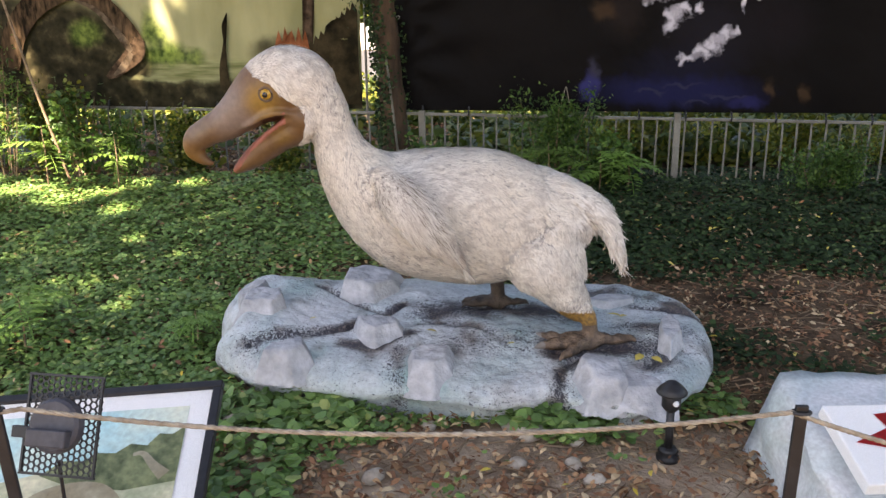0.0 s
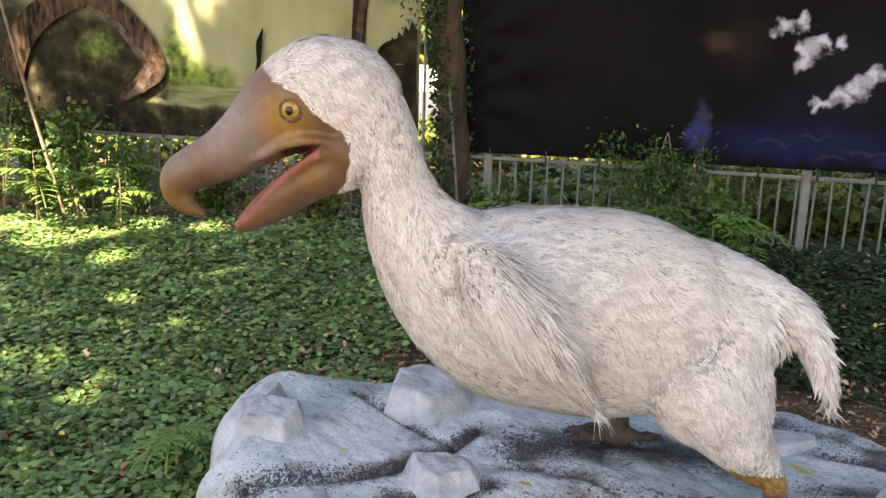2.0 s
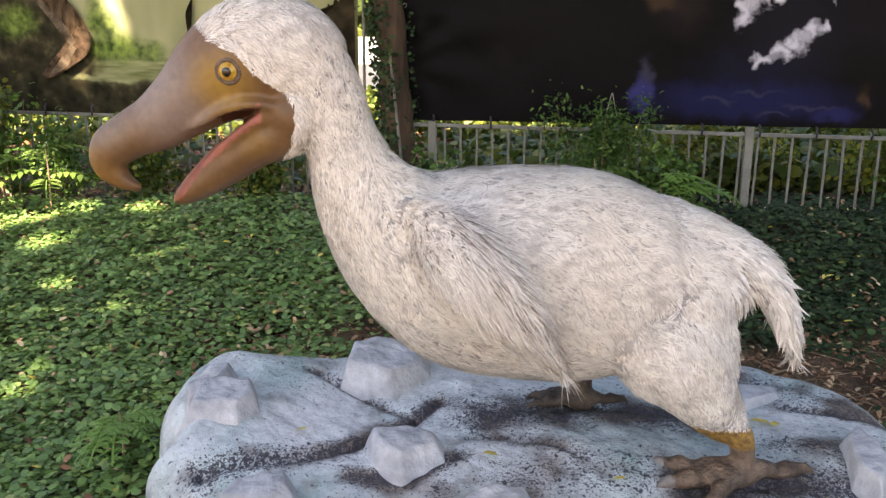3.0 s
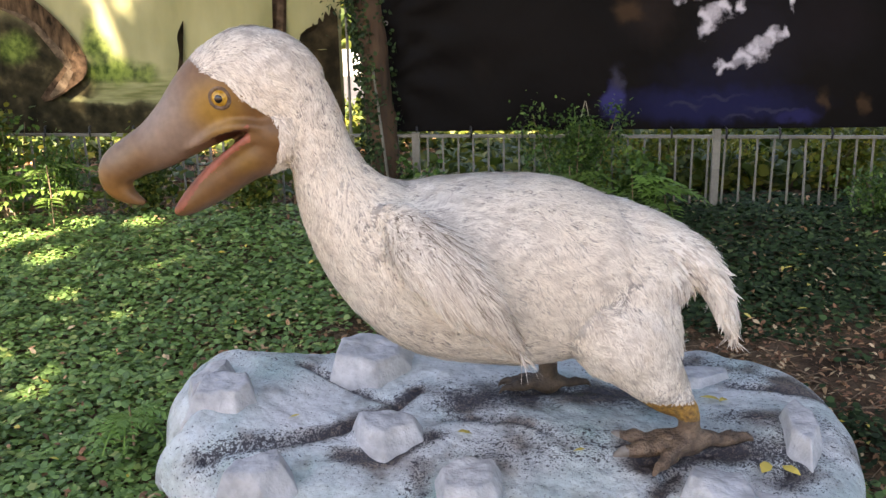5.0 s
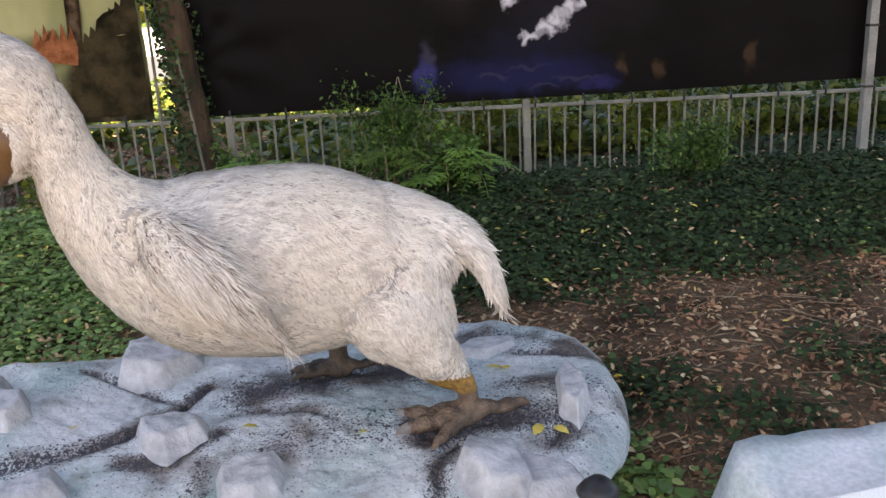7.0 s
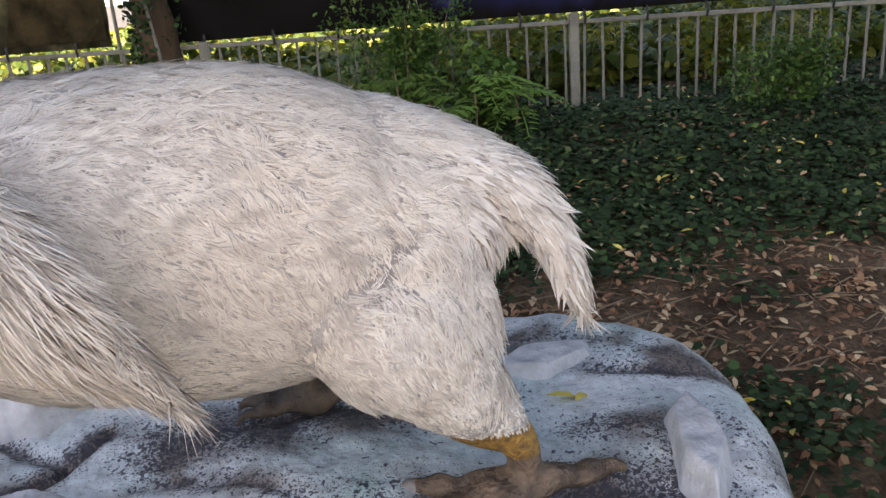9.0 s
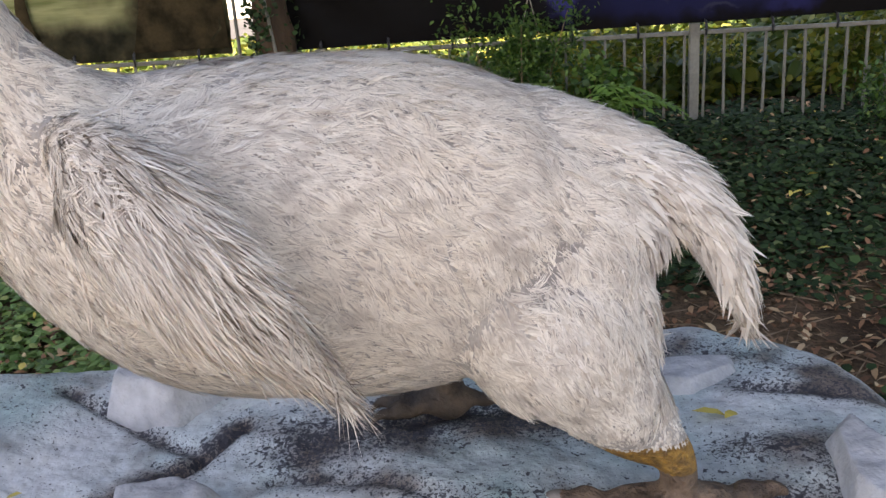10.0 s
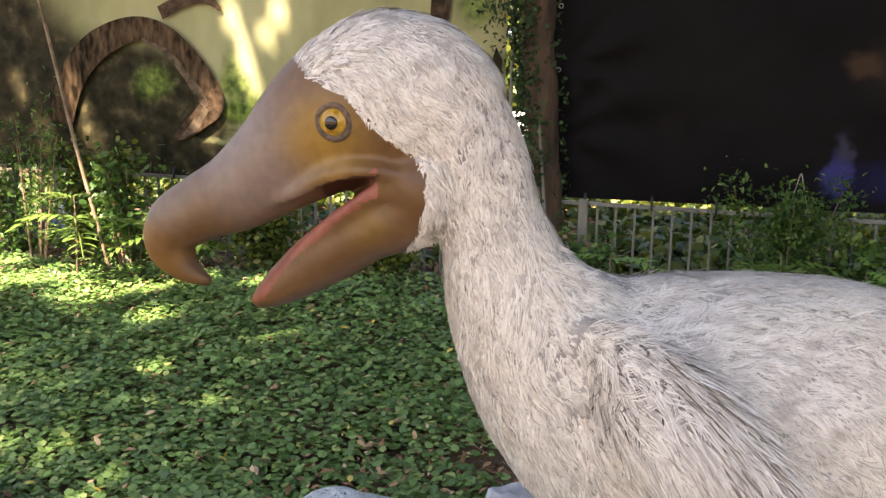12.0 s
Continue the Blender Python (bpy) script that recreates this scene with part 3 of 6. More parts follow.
        P, N = cen[pick], nrm[pick]
        D = flow(P) if own is None else np.tile(np.asarray(own, dtype=float), (n, 1))
        size = np.linalg.norm(D, axis=1)[:, None]
        D = D + RNG.normal(0, jitter, (n, 3)) * size
        for sc, am, sd in ((19.0, 0.35, 1.0), (47.0, 0.30, 2.0)):
            D = D + am * size * np.c_[noise2(P[:, 0] + P[:, 1], P[:, 2], sc, sd), noise2(P[:, 1], P[:, 0] - P[:, 2], sc, sd + 4), noise2(P[:, 2] - P[:, 1], P[:, 0], sc, sd + 8)]
        D -= N * (D * N).sum(1)[:, None]
        D /= np.maximum(np.linalg.norm(D, axis=1)[:, None], 1e-6)
        S = np.cross(D, N)
        L = ((length(P) if callable(length) else length) * RNG.uniform(0.75, 1.3, n))[:, None]
        bend = RNG.normal(0, sweep, (n, 1)) * L
        U = lift * RNG.uniform(0.4, 1.5, (n, 1))
        P, N, D, S, L, bend, U = [np.repeat(q, per, 0) for q in (P, N, D, S, L, bend, U)]
        m_ = n * per
        across, along = RNG.normal(0, spread, (m_, 1)), RNG.normal(0, spread * 1.4, (m_, 1))
        root = P + S * across + D * along - N * 0.002
        reach = L * RNG.uniform(0.7, 1.12, (m_, 1))
        tip = P + S * (across * draw + bend) + D * (along * 0.5 + reach) + N * U * reach * 0.8
        halfway = P + S * (across * 0.85 + bend * 0.22) + D * (along * 0.8 + reach * 0.5) + N * U * reach
        W = S * (width * RNG.uniform(0.6, 1.4, (m_, 1)))
        v = np.stack([root - W * 0.35, root + W * 0.35, halfway - W * 0.5, halfway + W * 0.5, tip], 1)
        f = np.array([[0, 1, 3], [0, 3, 2], [2, 3, 4]])
        return v.reshape(-1, 3), (f[None] + 5 * np.arange(m_)[:, None, None]).reshape(-1, 3), np.full(3 * m_, mat)

    def length(P):
        base = np.interp(P[:, 0], [-0.85, -0.5, -0.35, 0.0, 0.6], [0.017, 0.024, 0.029, 0.030, 0.032])
        return base * np.interp(P[:, 2], [0.18, 0.24, 0.40], [0.35, 0.6, 1.0])
    head = x < -0.42
    off_mid = np.abs(y - mid_y(x))
    wing = (off_mid > np.interp(x, [-0.34, -0.2, 0, 0.1], [0.19, 0.27, 0.325, 0.32])) & (x < 0.13) & (x > -0.34) & (z > 0.42) & (z < 0.9)
    tail = (x > 0.60) & (z > 0.30) & (z < 0.75)
    body = w * np.where(wing | tail, 0.15, 1)
    coats = [grow(52000, body, length, 0.0050, 0.035, jitter=0.10),
             grow(22000, body * np.where(head, 0.7, 1), length, 0.0017, 0.075, jitter=0.22, curl=0.20),
             tufts(5200, 9, body * (x > -0.40) * (z > 0.27), 0.042, 0.0022, 0.060, 0.0056, 2),
             tufts(3000, 7, body * (z > 0.48) * (x > -0.30), 0.048, 0.0018, 0.075, 0.0046, 2, 0.25, 0.34),
             tufts(2400, 8, body * (x <= -0.36), 0.034, 0.0022, 0.075, 0.0050, 2, 0.10, 0.10),
             tufts(800, 10, body * (x > 0.30) * (z < 0.50) * (z > 0.235), 0.030, 0.0042, 0.06, 0.0065, 0, 0.10, 0.10, 0.5),
             grow(13000, w * head, length, 0.0026, 0.09),
             grow(1500, w * (np.abs(x - edge - 0.006) < 0.011) * (z > 1.0) * (z < 1.17), 0.012, 0.0028, 0.04, (-0.10, 0, -1.0), 0.12, 0, 0.2),
             grow(9000, w * wing, 0.034, 0.0022, 0.045, (0.66, 0, -0.75), 0.14, 1, 0.5),
             tufts(900, 9, w * wing, 0.062, 0.0018, 0.028, 0.0052, 1, 0.05, 0.08, 0.4, (0.64, 0, -0.77)),
             grow(1900, w * wing * (x > -0.16), 0.10, 0.0021, 0.045, (0.60, 0, -0.80), 0.04, 1, 0.1),
             grow(70, w * wing * (x > -0.02), 0.09, 0.0032, 0.03, (0.62, 0, -0.78), 0.03, 1, 0.1),
             # dark quills on the wing's rear edge, also drawing the shadow line behind it
             grow(800, w * wing * (z > 0.815 - 1.38 * (x + 0.19)) * (x > -0.22), 0.085, 0.0030, 0.03, (0.60, 0, -0.80), 0.04, 3, 0.1),
             grow(420, w * wing * (x < -0.14) * (z > 0.72), 0.028, 0.0028, 0.10, (0.5, 0, -0.8), 0.3, 3, 0.8),
             grow(2600, w * tail, 0.06, 0.0050, 0.05, None, 0.08, 0, 0.25),
             tufts(190, 12, w * (x > 0.56) * (z > 0.34) * (z < 0.80), 0.072, 0.0036, 0.028, 0.0070, 2, 0.05, 0.05, 0.12),
             grow(420, w * tail * (x > 0.70), 0.085, 0.0075, 0.03, None, 0.12, 0, 0.2),
             grow(150, w * ((x > 0.50) & (x < 0.64) & (z > 0.60) & (z < 0.80)), 0.08, 0.009, 0.015, None, 0.10, 0, 0.25)]
    verts, faces, mats = [V], [F], [idx]
    off = len(V)
    for v, f, k in coats:
        verts.append(v)
        faces.append(f + off)
        mats.append(k + 10)
        off += len(v)
    # eyes: lid ring, ball, iris, pupil
    for side in (-1, 1):
        c = Vector((-0.712, YC + side * 0.0995, 1.168))
        out = Vector((-0.13, side * 1.0, -0.13)).normalized()
        turn = out.to_track_quat("Z", "Y").to_matrix()
        for r, lo, hi, mat, dep in ((0.0275, 0.86, 1.25, 7, 0.008), (0.026, 0.0, 0.9, 5, 0.001), (0.0115, 0.0, 1.0, 8, 0.0278)):
            b2 = bmesh.new()
            if mat == 7:
                rings = []
                for a in range(24):
                    t = 2 * math.pi * a / 24
                    rings.append([b2.verts.new(turn @ Vector(((r + 0.007 * math.cos(u)) * math.cos(t), (r + 0.007 * math.cos(u)) * math.sin(t), dep + 0.007 * math.sin(u))) + c)
                                  for u in (2 * math.pi * k / 8 for k in range(8))])
                for a in range(24):
                    for k in range(8):
                        b2.faces.new((rings[a][k], rings[(a + 1) % 24][k], rings[(a + 1) % 24][(k + 1) % 8], rings[a][(k + 1) % 8]))
            else:
                bmesh.ops.create_uvsphere(b2, u_segments=20, v_segments=12, radius=r if mat == 8 else 0.0285)
                for v in b2.verts:
                    if mat == 8:
                        v.co.z *= 0.45
                    v.co = turn @ (v.co + Vector((0, 0, dep - 0.006))) + c
            bmesh.ops.triangulate(b2, faces=b2.faces)
            b2.verts.index_update()
            verts.append(np.array([v.co[:] for v in b2.verts]))
            faces.append(np.array([[v.index for v in f.verts] for f in b2.faces]) + off)
            mats.append(np.full(len(b2.faces), mat))
            off += len(b2.verts)
            b2.free()
    mats[0] = np.where(mats[0] == 11, 20, np.where(mats[0] == 13, 21, mats[0]))
    mats = np.concatenate(mats)
    sm_flags = (mats < 10)
    sm_flags[:len(F)] = True
    mats = np.where(mats == 10, 9, np.where(mats == 11, 1, np.where(mats == 12, 10, np.where(mats == 13, 12, np.where(mats == 20, 11, np.where(mats == 21, 13, mats))))))
    me = mesh_np("dodo_statue", np.vstack(verts), np.vstack(faces), [M_DOWN, M_QUILL, M_BEAK, M_MOUTH, M_MOUTH_DARK, M_IRIS, M_SCALE, M_TOE, M_PUPIL, M_PLUME, M_GREYSTRAND, M_CLAW, M_DARKQUILL_SHADE, M_MUD_SHADE], mats, sm_flags)
    return tagged(new("dodo_statue", me), "white-feathered dodo statue with open brown beak, on painted rock", "statue")


statue()

# ---- moulded rock under the statue ----
# stones in the mould: x, y, half width, half depth, rise, turn, lean of the top towards the back, towards the right
STONES = ((-0.87, 3.86, 0.105, 0.10, 0.075, 12, 0.25, 0.2), (-0.93, 3.97, 0.055, 0.12, 0.075, -20, 0.4, 0.5), (-0.30, 3.68, 0.115, 0.085, 0.07, -8, -0.1, -0.3), (-0.69, 3.475, 0.105, 0.085, 0.07, 4, 0.1, 0.45),
          (-0.06, 3.385, 0.10, 0.11, 0.075, -5, 0.55, 0.05), (0.66, 3.285, 0.105, 0.13, 0.095, 12, 0.5, -0.25), (0.79, 3.25, 0.11, 0.09, 0.04, -8, 0.4, -0.2), (1.03, 3.62, 0.05, 0.15, 0.075, -12, 0.5, 0.1), (-0.38, 4.20, 0.15, 0.13, 0.095, 5, 0.5, -0.2), (0.84, 4.06, 0.12, 0.05, 0.036, 4, 0.1, 0.2))
# the rim in plan
RIM = ((-1.065, 3.66), (-0.985, 3.56), (-0.87, 3.475), (-0.71, 3.41), (-0.35, 3.30), (-0.06, 3.25), (0.17, 3.21), (0.36, 3.215), (0.47, 3.24), (0.585, 3.18), (0.72, 3.135), (0.91, 3.155), (1.065, 3.28), (1.175, 3.45), (1.245, 3.64),
       (1.275, 3.86), (1.262, 4.05), (1.185, 4.19), (1.06, 4.30), (0.92, 4.375), (0.70, 4.41), (0.35, 4.42), (0.0, 4.41), (-0.28, 4.39), (-0.50, 4.40), (-0.64, 4.36), (-0.76, 4.33), (-0.90, 4.36), (-1.03, 4.31), (-1.09, 4.15), (-1.11, 3.98), (-1.08, 3.86), (-1.025, 3.765))
# cracks and hollows in which grit lies: line, half width, amount, depth
CRACKS = ((((-0.88, 3.585), (-0.62, 3.655), (-0.45, 3.74), (-0.30, 3.87), (-0.20, 3.99)), 0.055, 1.0, 0.022), (((-0.28, 3.90), (-0.45, 4.05), (-0.64, 4.17)), 0.035, 0.8, 0.018),
          (((-0.45, 3.60), (-0.30, 3.575), (-0.15, 3.66)), 0.05, 1.0, 0.008), (((0.02, 3.56), (0.25, 3.60), (0.48, 3.58)), 0.13, 0.62, 0.0), (((0.50, 3.52), (0.75, 3.57), (0.98, 3.52), (0.92, 3.42)), 0.10, 1.0, 0.010),
          # the wide band under the belly holds mud and the bird's shade together
          (((0.58, 3.46), (0.50, 3.36), (0.475, 3.22)), 0.045, 0.95, 0.022), (((-0.05, 3.90), (0.30, 3.97), (0.62, 3.93)), 0.13, 1.0, 0.006), (((0.72, 4.2), (1.0, 4.12), (1.2, 3.92)), 0.10, 0.6, 0.0),
          (((0.95, 3.98), (1.1, 3.92), (1.24, 3.86)), 0.05, 0.9, 0.012), (((-0.20, 3.52), (-0.22, 3.40), (-0.19, 3.30)), 0.05, 0.7, 0.0), (((-0.1, 3.78), (0.10, 3.74), (0.22, 3.66)), 0.05, 0.75, 0.008), (((0.82, 3.75), (0.98, 3.72), (1.02, 3.50)), 0.06, 0.8, 0.0), (((1.12, 3.7), (1.2, 3.5)), 0.04, 0.6, 0.0))


def from_line(x, y, line):
    """Distance in plan to a broken line."""
    best = np.full(np.shape(x), 9.0)
    for (ax, ay), (bx, by) in zip(line, line[1:]):
        t = np.clip(((x - ax) * (bx - ax) + (y - ay) * (by - ay)) / ((bx - ax) ** 2 + (by - ay) ** 2), 0, 1)
        best = np.minimum(best, np.hypot(x - ax - t * (bx - ax), y - ay - t * (by - ay)))
    return best


def slab_z(x, y):
    """Height of the slab's top: it rises towards the back and to the end under the head."""
    z = 0.045 + np.where(y < 3.62, 0.17, np.interp(x, [-0.1, 0.5], [0.10, 0.035])) * (y - 3.62) + 0.055 * np.clip((-0.45 - x) / 0.35, 0, 1) * np.clip((y - 3.5) / 0.3, 0, 1)
    z = z + 0.012 * noise2(x, y, 5.0, 1) + 0.009 * noise2(x, y, 11.0, 2) + 0.005 * noise2(x, y, 23.0, 3) + 0.0022 * noise2(x, y, 61.0, 4)
    z = z - 0.026 * np.exp(-((x - 0.66) / 0.26) ** 2 - ((y - 3.55) / 0.17) ** 2)
    wander = 0.02 * noise2(x, y, 17.0, 6)
    for line, width, _, depth in CRACKS:
        if depth:
            z = z - depth * np.exp(-((from_line(x + wander, y, line)) / 0.022) ** 2)
    return z


def raised_stone(thing, sx, sy, ax, ay, h, rot, back, right, rnd):
    """A stone that rises from the mould: a leaning top and a ring of side planes, their edges worn round."""
    g = np.linspace(-1.6, 1.6, 48)
    u, v = np.meshgrid(g, g)
    a = math.radians(rot)
    planes = [h * (0.85 + 0.38 * back * v + 0.35 * right * u), h * (0.95 - 0.35 * back * (v - 0.45) + 0.3 * (rnd.random() - 0.5) * u)]
    for k in range(6):
        b = 2 * math.pi * (k + rnd.uniform(-0.3, 0.3)) / 6
        planes.append(h * rnd.uniform(2.2, 5.5) * (rnd.uniform(0.92, 1.12) - (u * math.cos(b) + v * math.sin(b))))
    sharp = 80 / h
    top = -np.log(sum(np.exp(-sharp * np.clip(p, -3 * h, 4 * h) * 0.25) for p in planes)) / (sharp * 0.25)
    x = sx + u * ax * math.cos(a) - v * ay * math.sin(a)
    y = sy + u * ax * math.sin(a) + v * ay * math.cos(a)
    top = top + 0.003 * noise2(x, y, 70.0, sx) + 0.006 * noise2(x, y, 26.0, sy)
    foot = slab_z(np.array(sx), np.array(sy + 0.03))
    z = foot - 0.004 + np.maximum(top, -0.09)
    n = len(g)
    q_ = (np.arange(n - 1)[:, None] * n + np.arange(n - 1)[None]).ravel()
    tri = np.vstack([np.c_[q_, q_ + 1, q_ + n + 1], np.c_[q_, q_ + n + 1, q_ + n]])
    low = (top <= -0.09).ravel()
    tri = tri[~low[tri].all(axis=1)]
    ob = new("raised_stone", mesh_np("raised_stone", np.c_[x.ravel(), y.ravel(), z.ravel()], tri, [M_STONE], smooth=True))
    ob.parent = thing


def rock_base():
    """One moulded shell: a rolled rim all round, undercut along the ground."""
    rim = smooth_path(RIM + RIM[:1], 16)[:-1]
    mid = np.array((0.08, 3.86))
    out = rim - mid
    nth = len(rim)
    ring = [tuple(p) for p in rim[::2]] + [tuple(rim[0])]
    wave = 0.012 * np.sin(np.arange(nth) * 0.11) + 0.008 * np.sin(np.arange(nth) * 0.37)
    fs = np.concatenate([1 - 0.16 * np.linspace(0, 1, 40) ** 1.6, np.linspace(0.835, 0.0, 120)])
    P = np.empty((len(fs) + 4, nth, 3))
    shrink = (0.90, 0.93, 0.965, 0.99)
    for k, (f, z) in enumerate(zip(shrink, (-0.34, -0.15, -0.115, -0.10))):
        P[k, :, :2] = mid + out * f
        P[k, :, 2] = z + wave * (k > 0)
    for k, f in enumerate(fs):
        xy = mid + out * f
        x, y = xy[:, 0], xy[:, 1]
        d = from_line(x, y, ring) if f > 0.7 else np.full(nth, 1.0)
        s = np.clip(1 - np.maximum(d - 0.002, 0) / 0.115, 0, 1)
        top = slab_z(x, y)
        P[k + 4, :, :2] = xy
        P[k + 4, :, 2] = top - (top + 0.07 - wave) * (1 - np.sqrt(np.maximum(1 - s * s, 0)))
    nrow = len(P)
    i = (np.arange(nrow - 1)[:, None] * nth + np.arange(nth)[None]).ravel()
    j = (np.arange(nrow - 1)[:, None] * nth + (np.arange(nth)[None] + 1) % nth).ravel()
    tri = np.vstack([np.c_[i, j, j + nth], np.c_[i, j + nth, i + nth]])
    thing = empty("display_rock", label="pale blue-grey moulded display rock with black specks, under the statue", category="rock")
    me = mesh_np("rock_slab", P.reshape(-1, 3), tri, [M_ROCK], smooth=True)
    x, y = P[..., 0].ravel(), P[..., 1].ravel()
    grit = 0.34 * np.clip(0.05 + 0.9 * noise2(x, y, 4.2, 3) + 0.5 * noise2(x, y, 9.0, 7), 0, 1)
    for line, width, amount, _ in CRACKS:
        grit = np.maximum(grit, amount * np.exp(-(from_line(x, y, line) / width) ** 2))
    me.attributes.new("grit", "FLOAT", "POINT").data.foreach_set("value", grit.astype(np.float32))
    ob = new("rock_slab", me)
    ob.parent = thing
    rnd = random.Random(11)
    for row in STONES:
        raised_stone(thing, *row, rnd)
    return thing


rock_base()


# ---- neighbouring display base with a red mark ----
def neighbour():
    thing = empty("display_block", label="white and pale blue painted block with a red mark", category="rock")
    bm = bmesh.new()
    bmesh.ops.create_cube(bm, size=1)
    bmesh.ops.subdivide_edges(bm, edges=bm.edges, cuts=9, use_grid_fill=True)
    for v in bm.verts:
        p = v.co.copy()
        k = 1 - 0.16 * max(0, p.z + 0.5) * (1 if p.x < 0 else 0.3)
        n = noise.noise(p * 3.1) * 0.06 + noise.noise(p * 7) * 0.03
        v.co = Vector((1.65 + p.x * 0.95 * k + n, 2.66 + p.y * 0.80 * (1 - 0.2 * (p.z + 0.5)) + n * 0.7, -0.07 + p.z * 0.42 + n * 0.5 + 0.05 * p.x))
        if p.z > -0.3:
            v.co.z -= 0.45 * max(0, 2.75 - v.co.y) * (p.z + 0.3)
    part("block", bm, M_BLOCK, thing, smooth=True)
    bm = bmesh.new()
    m = pose(1.58, 2.52, 0.085, 20, 2, 5)
    box(bm, 0, 0, 0, 0.56, 0.34, 0.05, m, 0.006)
    part("panel", bm, M_WHITE, thing, "white inset panel")
    bm = bmesh.new()
    vs = [bm.verts.new(m @ Vector(p)) for p in ((-0.24, 0.0, 0.029), (-0.10, 0.06, 0.029), (-0.12, 0.12, 0.029), (0.10, 0.15, 0.029), (0.26, 0.10, 0.029), (0.26, -0.08, 0.029), (-0.02, -0.06, 0.029))]
    bm.faces.new(vs)
    bmesh.ops.solidify(bm, geom=bm.faces[:], thickness=0.004)
    part("red_mark", bm, M_RED, thing, "glossy red painted mark")


M_BLOCK = simple("white_block_paint", (0.50, 0.58, 0.59), (0.70, 0.71, 0.73), 4, 0.55, bumps=0.3)
neighbour()

# ---- fence, tree, hanging prints ----
FU = Vector((1, -0.155, 0)).normalized()
FN = Vector((0.155, 1, 0)).normalized()


def fence_at(x, off=0.0, z=0.0):
    """A point on the fence's line at that x, off metres behind it."""
    return Vector((x, 7.46 - 0.155 * x, 0)) + FN * off + Vector((0, 0, z))


FTURN = math.degrees(math.atan2(FU.y, FU.x))


def fence():
    thing = empty("metal_fence", label="low pale grey metal picket fence along the green bank", category="fence")

    def rail_z(x):
        return 0.60 - 0.012 * x
    pitch = 0.113
    bm = bmesh.new()
    box(bm, 0, 0, 0, 0.014, 0.014, 0.58)
    picket = bpy.data.meshes.new("picket")
    bm.to_mesh(picket)
    bm.free()
    picket.materials.append(M_FENCE)
    x = -6.0
    while x < 6.2:
        ob = new("picket", picket)
        ob.parent = thing
        p = fence_at(x)
        ob.matrix_world = pose(p.x, p.y, rail_z(x) - 0.30, 0, RNG.normal(0, 0.6), FTURN)
        x += pitch * FU.x
    for px in (-4.47, -2.32, -0.17, 1.98, 6.25):
        bm = bmesh.new()
        p = fence_at(px, -0.012)
        box(bm, 0, 0, 0.30, 0.055, 0.05, 0.66, pose(p.x, p.y, 0, 0, 0, FTURN), 0.004)
        part("post", bm, M_FENCE, thing)
    for a, b in ((-6.6, -4.47), (-4.47, -2.32), (-2.32, -0.17), (-0.17, 1.98), (1.98, 4.13), (4.13, 6.25)):
        bm = bmesh.new()
        pa, pb = fence_at(a, 0, rail_z(a)), fence_at(b, 0, rail_z(b))
        mid, d = (pa + pb) / 2, pb - pa
        m = Matrix.Translation(mid) @ d.to_track_quat("X", "Z").to_matrix().to_4x4()
        box(bm, 0, 0, 0, d.length - 0.056, 0.032, 0.024, m, 0.004)
        part("rail", bm, M_FENCE, thing)
    k = -6.2
    while k < 6.2:
        p = fence_at(k, 0, rail_z(k) + 0.02)
        bm = bmesh.new()
        tube(bm, [p + Vector((0, -0.02, -0.035)), p + Vector((0, -0.026, 0.0)), p + Vector((0, -0.012, 0.04)), p + Vector((0, 0.014, 0.05))], [0.006, 0.008, 0.009, 0.005], 6)
        part("tie", bm, M_BLACK, thing, "black plastic tie")
        k += 0.36 + RNG.uniform(-0.04, 0.04)
    # tall post that carries the prints
    tall = empty("banner_post", label="tall pale square steel post beside the fence", category="post")
    p = fence_at(4.50, -0.05)
    bm = bmesh.new()
    box(bm, 0, 0, 1.62, 0.065, 0.065, 3.2, pose(p.x, p.y, 0, 0, 0, FTURN), 0.006)
    part("shaft", bm, M_POST, tall)
    for z in (0.58, 1.02):
        bm = bmesh.new()
        box(bm, 0, 0, z, 0.08, 0.08, 0.018, pose(p.x, p.y, 0, 0, 0, FTURN), 0.004)
        part("strap", bm, M_BLACK, tall, "black strap")


fence()


def printed(name, c_nodes):
    m, nt, b = nodes_of(name, 0.5, 0, 0.06)
    nt.links.new(c_nodes(nt), b.inputs["Base Color"])
    bump(nt, b, tex(nt, "noise", 2.2, 3), 0.5, 0.06)
    return m


